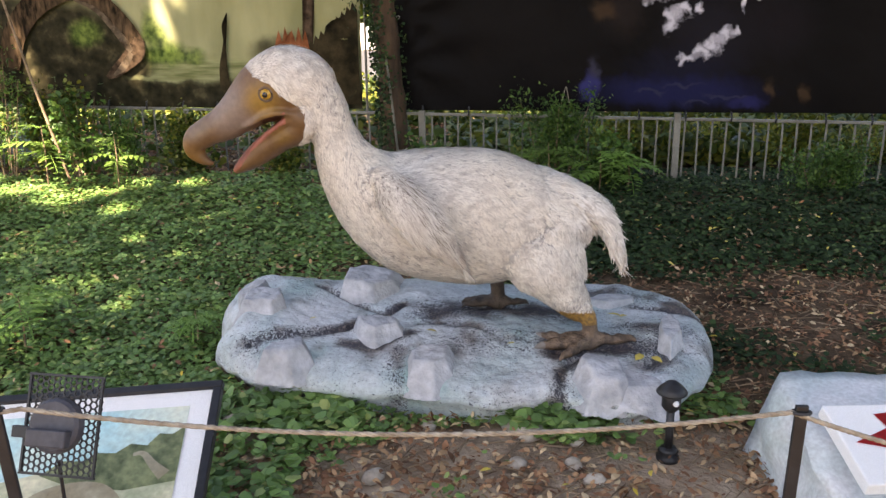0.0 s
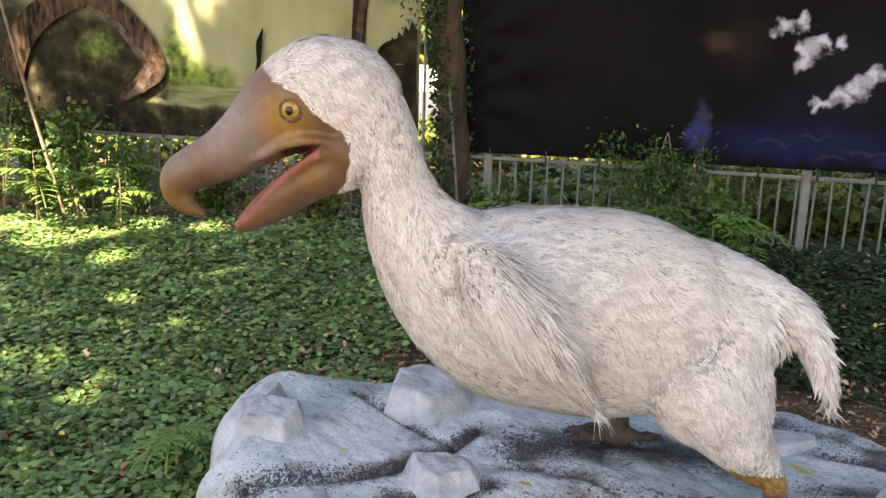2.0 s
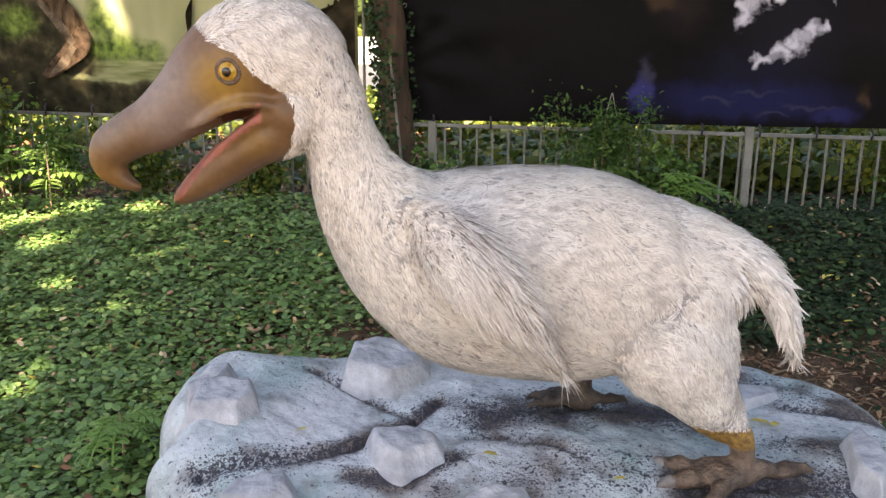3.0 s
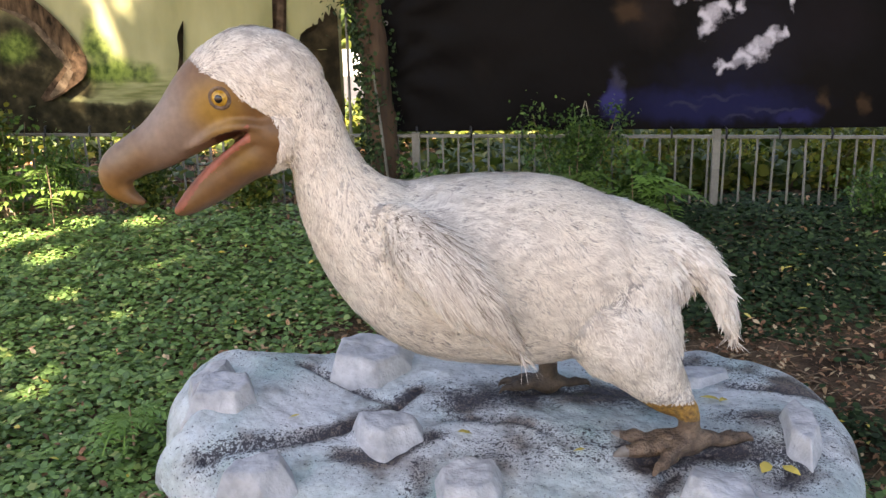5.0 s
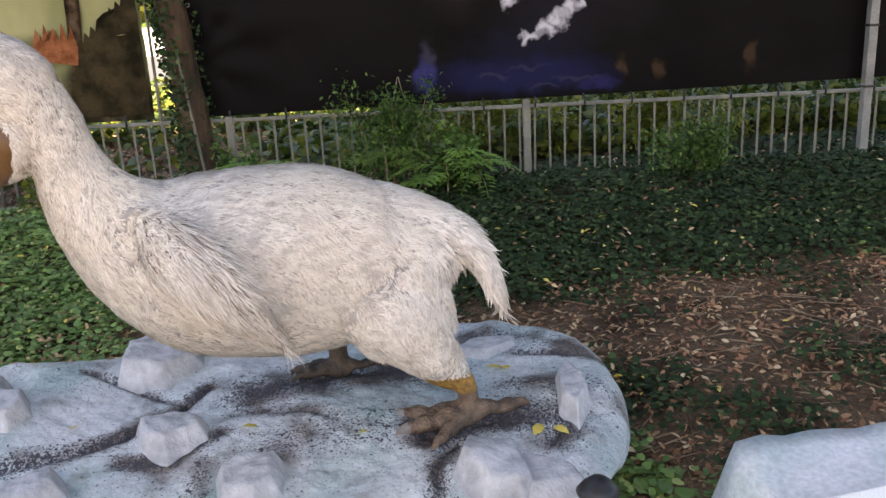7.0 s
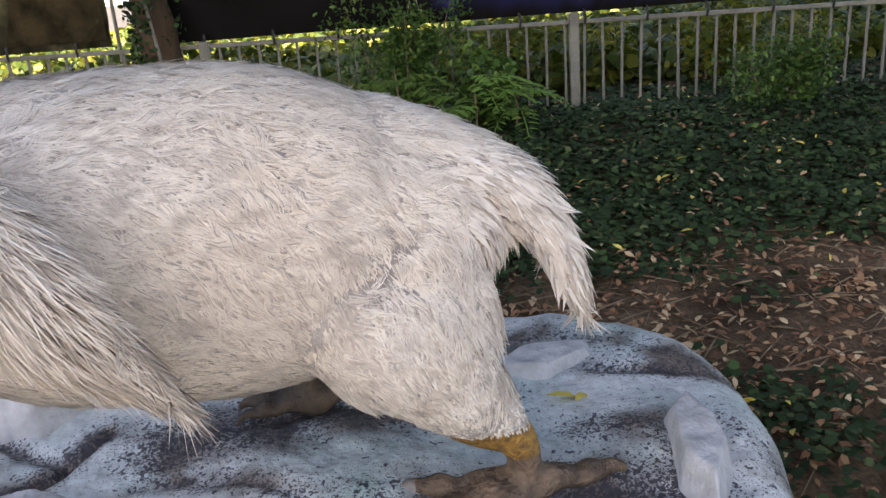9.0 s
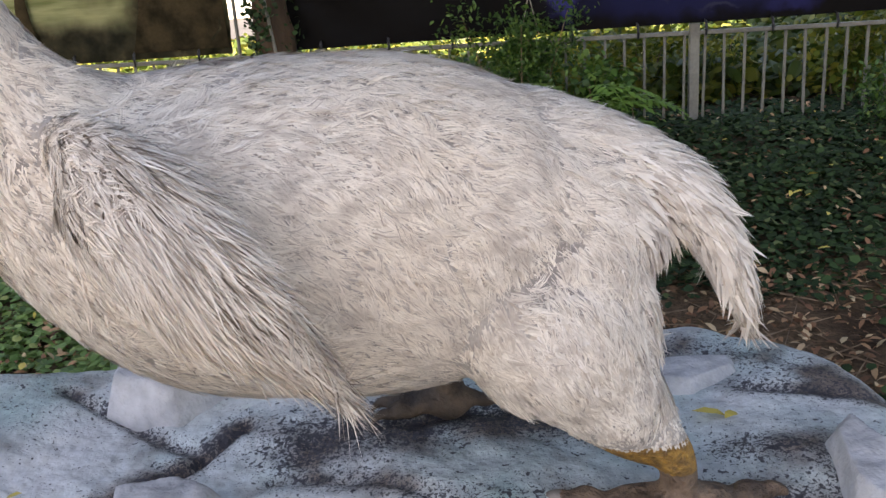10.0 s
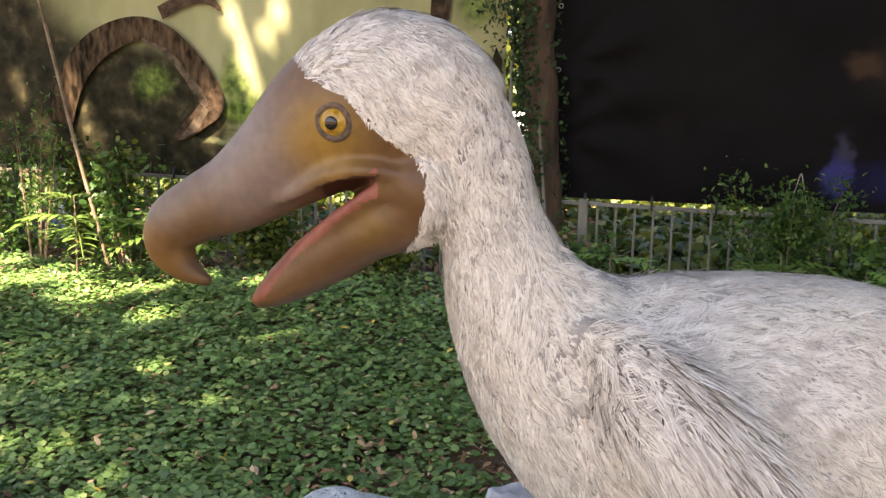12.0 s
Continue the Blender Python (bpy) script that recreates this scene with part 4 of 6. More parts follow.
def soft_spots(nt, wobble, fine=7.0):
    """A brush for prints: ellipses with soft, ragged edges, at places along the fence and heights."""
    co = nt.nodes.new("ShaderNodeTexCoord").outputs["Object"]
    nz = nt.nodes.new("ShaderNodeTexNoise")
    nz.inputs["Scale"].default_value, nz.inputs["Detail"].default_value = fine, 5.0
    nt.links.new(co, nz.inputs["Vector"])
    sh = nt.nodes.new("ShaderNodeVectorMath")
    sh.operation = "MULTIPLY_ADD"
    sh.inputs[1].default_value, sh.inputs[2].default_value = (wobble, 0.0, wobble), (-wobble / 2, 0.0, -wobble / 2)
    nt.links.new(nz.outputs["Color"], sh.inputs[0])
    ad = nt.nodes.new("ShaderNodeVectorMath")
    nt.links.new(co, ad.inputs[0])
    nt.links.new(sh.outputs[0], ad.inputs[1])

    def spot(col, x, z, rx, rz, colour, amount=1.0, core=0.35):
        mp = nt.nodes.new("ShaderNodeMapping")
        mp.inputs["Location"].default_value = (-x / rx, 0, -z / rz)
        mp.inputs["Scale"].default_value = (1 / rx, 0, 1 / rz)
        nt.links.new(ad.outputs[0], mp.inputs[0])
        ln = nt.nodes.new("ShaderNodeVectorMath")
        ln.operation = "LENGTH"
        nt.links.new(mp.outputs[0], ln.inputs[0])
        mr = nt.nodes.new("ShaderNodeMapRange")
        mr.interpolation_type = "SMOOTHSTEP"
        mr.inputs[1].default_value, mr.inputs[2].default_value = core, 1.25
        mr.inputs[3].default_value, mr.inputs[4].default_value = amount, 0
        nt.links.new(ln.outputs["Value"], mr.inputs[0])
        return mix(nt, mr.outputs[0], col, colour)
    return spot


def dusk(nt):
    """Near-black print of a lake by night: blue water and violet mist, with pale sun dapples painted in."""
    col = ramp(nt, tex(nt, "noise", 1.2, 4), [(0.3, (0.002, 0.0017, 0.002)), (0.7, (0.005, 0.0039, 0.0039))])
    spot = soft_spots(nt, 0.22)
    for x, z, rx, rz, c in ((2.2, 1.25, 0.45, 0.40, (0.010, 0.0085, 0.013)), (2.0, 1.0, 0.5, 0.2, (0.008, 0.008, 0.018)), (1.5, 1.45, 0.2, 0.25, (0.016, 0.011, 0.010)), (2.75, 1.35, 0.3, 0.3, (0.008, 0.006, 0.008)), (1.28, 0.98, 0.05, 0.14, (0.04, 0.038, 0.06))):
        col = spot(col, x, z, rx, rz, c, 0.8, 0.1)
    col = spot(col, 1.95, 0.80, 0.72, 0.15, (0.010, 0.011, 0.042))
    col = spot(col, 1.26, 0.80, 0.07, 0.16, (0.03, 0.03, 0.11))
    col = spot(col, 2.52, 0.72, 0.14, 0.06, (0.014, 0.014, 0.06))
    for x, z, w in ((2.0, 0.86, 0.16), (2.35, 0.77, 0.20), (2.12, 0.71, 0.14), (1.75, 0.80, 0.12)):
        col = spot(col, x, z, w, 0.018, (0.03, 0.03, 0.055), 0.7)
    # sun dapples on the vinyl, put into its colour as pale patches
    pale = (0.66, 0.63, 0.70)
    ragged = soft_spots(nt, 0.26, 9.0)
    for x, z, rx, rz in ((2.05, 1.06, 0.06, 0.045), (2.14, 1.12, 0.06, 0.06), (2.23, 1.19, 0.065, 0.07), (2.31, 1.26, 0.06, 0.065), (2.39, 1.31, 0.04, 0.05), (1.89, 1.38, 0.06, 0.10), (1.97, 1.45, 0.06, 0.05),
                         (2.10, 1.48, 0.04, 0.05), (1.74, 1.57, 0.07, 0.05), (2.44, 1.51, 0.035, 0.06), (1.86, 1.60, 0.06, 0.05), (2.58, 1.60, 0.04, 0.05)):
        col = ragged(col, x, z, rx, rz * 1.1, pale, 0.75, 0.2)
    for x, z, rx, rz in ((1.36, 1.45, 0.13, 0.10), (2.70, 0.83, 0.05, 0.09), (2.98, 0.81, 0.06, 0.07), (3.65, 0.85, 0.05, 0.13)):
        col = spot(col, x, z, rx, rz, (0.045, 0.026, 0.014), 0.8)
    return col


def haze_print(nt):
    """Olive-tan misty swamp with a dark thicket, a long arched neck, ferns and a pool."""
    col = ramp(nt, tex(nt, "noise", 0.7, 3, (1, 1, 0.5)), [(0.3, (0.24, 0.23, 0.115)), (0.7, (0.37, 0.355, 0.21))])
    col = mix(nt, 1.0, col, ramp(nt, tex(nt, "noise", 2.5, 5, (1.5, 1, 0.6)), [(0.35, (0.8, 0.82, 0.75)), (0.65, (1.12, 1.1, 1.05))]), "MULTIPLY")
    spot = soft_spots(nt, 0.12)
    murk = ramp(nt, tex(nt, "noise", 9, 7), [(0.35, (0.008, 0.008, 0.004)), (0.58, (0.032, 0.027, 0.014)), (0.72, (0.085, 0.072, 0.036))])
    hide = ramp(nt, tex(nt, "noise", 22, 5), [(0.38, (0.016, 0.010, 0.006)), (0.55, (0.05, 0.03, 0.018)), (0.72, (0.16, 0.11, 0.07))])
    fern = ramp(nt, tex(nt, "noise", 18, 5), [(0.35, (0.03, 0.06, 0.012)), (0.65, (0.17, 0.23, 0.05))])
    pool = ramp(nt, tex(nt, "noise", 7, 5, (0.4, 1, 4)), [(0.35, (0.13, 0.14, 0.055)), (0.65, (0.30, 0.30, 0.15))])
    col = spot(col, -2.2, 0.98, 1.0, 0.13, pool)
    col = spot(col, -2.55, 1.10, 0.30, 0.10, fern)
    col = spot(col, -2.62, 1.35, 0.08, 0.20, fern, 0.8)
    for x, z, rx, rz in ((-5.2, 1.6, 1.1, 0.9), (-4.3, 1.15, 0.8, 0.55), (-3.45, 1.15, 0.62, 0.42), (-3.0, 1.0, 0.35, 0.2), (-3.2, 0.66, 3.2, 0.22), (-1.2, 0.64, 1.0, 0.14), (-1.0, 0.85, 0.3, 0.28)):
        col = spot(col, x, z, rx * 1.08, rz * 1.08, murk, 1.0, 0.75)
    col = spot(col, -3.24, 1.30, 0.17, 0.14, fern, 0.8)
    col = spot(col, -2.4, 0.90, 0.5, 0.035, pool, 0.9)
    for x, z in ((-2.56, 1.30), (-2.5, 1.2), (-2.38, 1.13), (-2.22, 1.09)):
        col = spot(col, x, z, 0.13, 0.09, fern, 0.8)
    col = spot(col, -0.88, 1.80, 0.13, 0.15, fern, 0.8)
    col = spot(col, -1.5, 1.12, 0.22, 0.16, murk, 0.9)
    return col


M_DUSK = printed("dusk_print_sun_dapples", dusk)
M_HAZE = printed("haze_print", haze_print)
M_INK_BROWN = simple("brown_print", (0.010, 0.008, 0.004), (0.05, 0.036, 0.018), 7, 0.5, bumps=0.05, spec=0.04)
M_INK_HIDE = simple("hide_print", (0.028, 0.018, 0.011), (0.10, 0.064, 0.04), 16, 0.5, bumps=0.05, spec=0.04, fine=40)
M_INK_SKIN = simple("scaly_print", (0.010, 0.007, 0.004), (0.105, 0.066, 0.038), 11, 0.5, bumps=0.05, spec=0.04, fine=26, stretch=(2.2, 1, 0.7))
M_INK_PALE = simple("pale_hide_print", (0.04, 0.028, 0.018), (0.15, 0.11, 0.075), 12, 0.5, bumps=0.05, spec=0.04)
M_INK_RUST = simple("rust_print", (0.16, 0.05, 0.02), (0.30, 0.11, 0.05), 14, 0.5, bumps=0.05, spec=0.04)


def sheet(name, x0, x1, z0, z1, material, label, folds=()):
    """A hanging vinyl print along the fence, slack between its eyelets."""
    nx_, nz_ = int((x1 - x0) / 0.05), int((z1 - z0) / 0.05)
    verts = []
    for side in (0.0, 0.004):
        for b in range(nz_ + 1):
            for a in range(nx_ + 1):
                x, z = x0 + (x1 - x0) * a / nx_, z0 + (z1 - z0) * b / nz_
                off = 0.012 * math.sin(1.7 * x + 0.6 * z) + 0.006 * math.sin(4.1 * x + 2 * z)
                for fx, fz in folds:
                    dx, dz = x - fx, z - fz
                    r = math.hypot(dx, dz)
                    off += 0.022 * math.sin(9 * math.atan2(dz, dx) + 1) * math.exp(-r / 0.35) * min(1, r / 0.08)
                verts.append(fence_at(x, 0.03 + off + side, z)[:])
    n1 = nx_ + 1
    half = n1 * (nz_ + 1)
    q_ = np.array([b * n1 + a for b in range(nz_) for a in range(nx_)])
    front = np.vstack([np.c_[q_, q_ + 1, q_ + n1 + 1], np.c_[q_, q_ + n1 + 1, q_ + n1]])
    back = front[:, ::-1] + half
    thing = empty(name, label=label, category="banner")
    ob = new("vinyl_sheet", mesh_np("vinyl_sheet", verts, np.vstack([front, back]), [material], smooth=True))
    ob.parent = thing
    return ob


def ink(name, parent, outline, material, layer, label="", strip=False):
    """A flat printed shape on a banner: outline in x along the fence and height, smoothed."""
    bm = bmesh.new()
    base = 0.03 - 0.024 - 0.0035 * layer
    vs = [bm.verts.new(fence_at(x, base, z)) for x, z in outline]
    if strip:
        n = len(vs)
        for i in range(n // 2 - 1):
            bm.faces.new((vs[i], vs[i + 1], vs[n - 2 - i], vs[n - 1 - i]))
    else:
        bmesh.ops.triangulate(bm, faces=[bm.faces.new(vs)])
    return part(name, bm, material, parent, label)


def blob(cx, cz, rx, rz, rough, seed, n=40, slant=0.0):
    r = random.Random(seed)
    out = []
    ph = [r.uniform(0, 6.28) for _ in range(4)]
    for k in range(n):
        a = 2 * math.pi * k / n
        f = 1 + rough * (0.5 * math.sin(3 * a + ph[0]) + 0.35 * math.sin(5 * a + ph[1]) + 0.3 * math.sin(9 * a + ph[2]) + 0.2 * math.sin(14 * a + ph[3]))
        dx, dz = rx * f * math.cos(a), rz * f * math.sin(a)
        out.append((cx + dx + slant * dz, cz + dz))
    return out


def band(path, widths):
    """Outline of a strip along a path in the banner's plane."""
    p = smooth_path([(a, b, w) for (a, b), w in zip(path, widths)], 8)
    left, right = [], []
    for i in range(len(p)):
        d = p[min(i + 1, len(p) - 1), :2] - p[max(i - 1, 0), :2]
        d /= np.linalg.norm(d)
        nrm_ = np.array([-d[1], d[0]])
        left.append(tuple(p[i, :2] + nrm_ * p[i, 2]))
        right.append(tuple(p[i, :2] - nrm_ * p[i, 2]))
    return left + right[::-1]


def prints():
    left = sheet("swamp_banner", -6.4, -0.70, 0.64, 3.0, M_HAZE, "olive-tan vinyl banner printed with a swamp scene", ((-0.72, 0.68), (-0.72, 1.25)))
    ink("printed_trunk", left, band([(-1.18, 0.95), (-1.16, 1.3), (-1.13, 1.6), (-1.08, 1.9), (-1.10, 3.0)], [0.045, 0.032, 0.028, 0.032, 0.035]), M_INK_HIDE, 1)
    ink("printed_reed", left, band([(-1.94, 0.80), (-1.95, 1.0), (-1.92, 1.22), (-1.93, 1.36), (-1.88, 1.47)], [0.05, 0.035, 0.012, 0.006, 0.004]), M_INK_BROWN, 1)
    ink("printed_neck", left, band([(-4.02, 1.0), (-3.93, 1.28), (-3.76, 1.50), (-3.56, 1.62), (-3.33, 1.675), (-3.12, 1.61), (-2.94, 1.45), (-2.80, 1.29), (-2.72, 1.19)], [0.10, 0.11, 0.11, 0.10, 0.085, 0.09, 0.095, 0.085, 0.06]), M_INK_SKIN, 1, strip=True)
    ink("printed_head", left, band([(-2.71, 1.25), (-2.76, 1.14), (-2.86, 1.05), (-2.98, 0.96), (-3.06, 0.91)], [0.05, 0.085, 0.07, 0.05, 0.02]), M_INK_HIDE, 2, strip=True)
    ink("printed_throat", left, band([(-3.30, 1.60), (-3.10, 1.51), (-2.95, 1.35), (-2.85, 1.22), (-2.80, 1.14)], [0.008, 0.022, 0.028, 0.035, 0.02]), M_INK_PALE, 3, strip=True)
    ink("printed_jaw", left, band([(-2.80, 1.13), (-2.89, 1.01), (-2.99, 0.93)], [0.025, 0.035, 0.012]), M_INK_PALE, 3, strip=True)
    ink("printed_far_creature", left, band([(-3.15, 1.78), (-3.02, 1.84), (-2.88, 1.87), (-2.76, 1.86), (-2.68, 1.80)], [0.05, 0.045, 0.035, 0.03, 0.015]), M_INK_HIDE, 1, strip=True)
    # spiny creature at the edge
    spine = [(-1.30, 0.68)]
    for k in range(9):
        x = -1.16 + 0.048 * k
        z = 1.16 + 0.040 * k
        spine += [(x, z), (x + 0.02, z + 0.075)]
    spine += [(-0.715, 1.48), (-0.715, 0.68)]
    ink("printed_creature", left, spine, M_INK_BROWN, 2)
    crest = [(-1.47, 1.10)]
    for k in range(5):
        crest += [(-1.45 + 0.06 * k, 1.22), (-1.42 + 0.06 * k, 1.32 + 0.03 * (k % 2))]
    crest += [(-1.15, 1.17), (-1.17, 1.05)]
    ink("printed_crest", left, crest, M_INK_RUST, 3)
    right = sheet("dusk_banner", -0.40, 7.2, 0.63, 3.0, M_DUSK, "near-black vinyl banner printed with a dusk lake, sun dapples painted in", ((-0.38, 1.05), (-0.38, 1.42)))
    for thing, xs in ((left, [-0.74]), (right, [-0.365])):
        for x in xs:
            for z in (0.70, 1.05, 1.42, 1.8):
                bm = bmesh.new()
                p = fence_at(x, 0.012, z)
                pts = [p + FU * (0.013 * math.cos(a)) + Vector((0, 0, 0.013 * math.sin(a))) for a in (2 * math.pi * k / 12 for k in range(13))]
                tube(bm, pts, [0.004] * 13, 6)
                part("eyelet", bm, M_METAL, thing, "metal eyelet")


prints()

# ---- trees and plants ----
def on_print(x, z, r):
    return (x, 7.46 - 0.155 * x, z), r


# places to dapple with sun; the unseen canopy gets gaps towards them
SUNSPOTS = [on_print(x, z, r * 0.3) for x, z, r in ((-2.62, 1.80, 0.07), (-2.53, 1.49, 0.05), (-2.36, 1.66, 0.05), (-2.25, 1.84, 0.06), (-2.47, 1.32, 0.05), (-2.75, 1.17, 0.06), (-2.85, 1.02, 0.05),
                                   (-3.9, 1.25, 0.05), (-3.85, 1.05, 0.06), (-3.75, 0.9, 0.05), (-4.2, 0.95, 0.08), (-4.4, 1.3, 0.08))]
SUNSPOTS += [((-3.05, 6.75, 0.05), 0.16), ((-2.85, 6.9, 0.05), 0.10), ((-3.5, 7.0, 0.06), 0.20), ((-3.9, 6.6, 0.05), 0.30), ((-3.6, 6.2, 0.0), 0.12), ((-2.6, 7.2, 0.05), 0.08), ((-4.2, 7.2, 0.05), 0.30),
             ((-3.2, 7.3, 0.06), 0.10), ((-2.1, 7.1, 0.05), 0.05), ((-2.9, 7.4, 0.32), 0.06), ((-3.3, 7.4, 0.38), 0.08), ((-3.8, 7.35, 0.5), 0.08), ((-4.6, 6.0, 0.0), 0.3), ((-3.4, 5.6, -0.05), 0.06), ((-2.5, 6.4, 0.0), 0.05)]


def tree():
    """The tree between the two prints: an ivied trunk; its limbs and wide canopy are unseen, added to shade the
    display.
    """
    thing = empty("tree", label="tall ivied tree beside the fence, with an unseen canopy added for shade", category="tree")
    bm = bmesh.new()
    c = fence_at(-0.44, -0.05)
    rows = smooth_path([(c.x + 0.06, c.y, -0.05, 0.14), (c.x + 0.04, c.y, 0.4, 0.10), (c.x + 0.0, c.y, 1.1, 0.085), (c.x - 0.07, c.y, 1.9, 0.095), (c.x - 0.15, c.y - 0.2, 3.2, 0.10), (c.x - 0.2, c.y - 0.6, 5.2, 0.09), (c.x - 0.4, c.y - 1.5, 8.0, 0.08), (c.x - 0.6, c.y - 3.2, 10.8, 0.06)], 6)
    tube(bm, [r[:3] for r in rows], [r[3] * 1.18 * (1 + 0.05 * math.sin(5 * i)) for i, r in enumerate(rows)], 14)
    for v in bm.verts:
        v.co += Vector((noise.noise(v.co * 9), noise.noise(v.co * 9 + Vector((5, 0, 0))), 0)) * 0.018
    part("trunk", bm, M_BARK, thing, smooth=True)
    for ex, ey, ez in ((-6.5, -1.5, 11.8), (2.0, -1.0, 11.8), (-2.5, -4.5, 11.8), (6.0, 4.5, 6.8), (-6.8, 1.5, 11.6)):
        bm = bmesh.new()
        a = Vector((c.x - 0.2, c.y - 0.6, 5.2)) if ez < 8 else Vector((c.x - 0.4, c.y - 1.5, 8.0))
        b = Vector((ex, ey, ez))
        pts = [a.lerp(b, t) + Vector((0, 0, 0.5 * math.sin(3.1 * t))) for t in (0, 0.2, 0.4, 0.6, 0.8, 1)]
        tube(bm, pts, [0.07, 0.06, 0.05, 0.04, 0.028, 0.012], 8)
        part("limb", bm, M_BARK, thing, smooth=True)
    # unseen canopy added to block the sun, with gaps cut towards SUNSPOTS
    # zones tune the shade: thinner at the left, a low one darkens the right
    zones = ((42000, -6.0, 4.2, -6.8, 3.0, 11.0, 12.6, 0.14, 0.20), (17000, -8.8, -5.9, -6.8, 2.8, 11.0, 12.6, 0.08, 0.12), (11000, -5.8, -2.2, -5.0, -1.6, 11.0, 12.6, 0.12, 0.17),
             (11000, -8.8, -4.5, 0.2, 2.8, 11.0, 12.6, 0.08, 0.12), (9000, 1.6, 9.0, 1.5, 9.0, 6.0, 7.4, 0.16, 0.22))
    P = np.vstack([np.c_[RNG.uniform(a, b, k), RNG.uniform(c0, d0, k), RNG.uniform(e, g, k)] for k, a, b, c0, d0, e, g, _, _ in zones])
    big = np.concatenate([RNG.uniform(lo, hi, k) for k, _, _, _, _, _, _, lo, hi in zones])
    n = len(P)
    P[:, 2] += 0.35 * noise2(P[:, 0], P[:, 1], 1.2, 4)
    keep = np.ones(n, bool)
    d = np.array(SUN_DIR)
    for s, r in SUNSPOTS:
        rel = P - np.array(s)
        perp = rel - (rel @ d)[:, None] * d
        keep &= np.linalg.norm(perp, axis=1) > r + 0.075
    P, big = P[keep], big[keep]
    v, f = leaves(P, big, 0.5)
    ob = new("unseen_shade_crown", mesh_np("unseen_shade_crown", v, f, [M_CROWN]))
    ob.parent = thing
    # leafy side shoots high on the trunk
    high_up = np.c_[RNG.normal(c.x - 0.22, 0.09, 1500), RNG.normal(c.y - 0.05, 0.08, 1500), RNG.normal(2.0, 0.22, 1500)]
    v, f = leaves(high_up, RNG.uniform(0.02, 0.045, len(high_up)), 0.9, 1)
    ob = new("hanging_foliage", mesh_np("hanging_foliage", v, f, [M_IVY_SHADE]))
    ob.parent = thing
    ob["label"] = "dark hanging leaves"
    # ivy on the trunk
    k = 5200
    t = RNG.uniform(0.15, 2.6, k)
    a = RNG.uniform(0, 2 * np.pi, k)
    cx = np.interp(t, rows[:, 2], rows[:, 0])
    cy = np.interp(t, rows[:, 2], rows[:, 1])
    rad = 0.10 + RNG.uniform(0, 0.07, k)
    left_side = (np.cos(a) < 0.0) | (RNG.random(k) < 0.12)
    P = np.c_[cx + rad * np.cos(a), cy + rad * np.sin(a), t][left_side]
    v, f = leaves(P, RNG.uniform(0.018, 0.036, len(P)), 1.0)
    ob = new("ivy", mesh_np("ivy", v, f, [M_IVY_SHADE]))
    ob.parent = thing
    ob["label"] = "dark ivy leaves"


tree()


def region(n, x0, x1, y0, y1, test):
    x, y = RNG.uniform(x0, x1, n), RNG.uniform(y0, y1, n)
    k = test(x, y) & ~rock_span(x, y)
    return x[k], y[k]


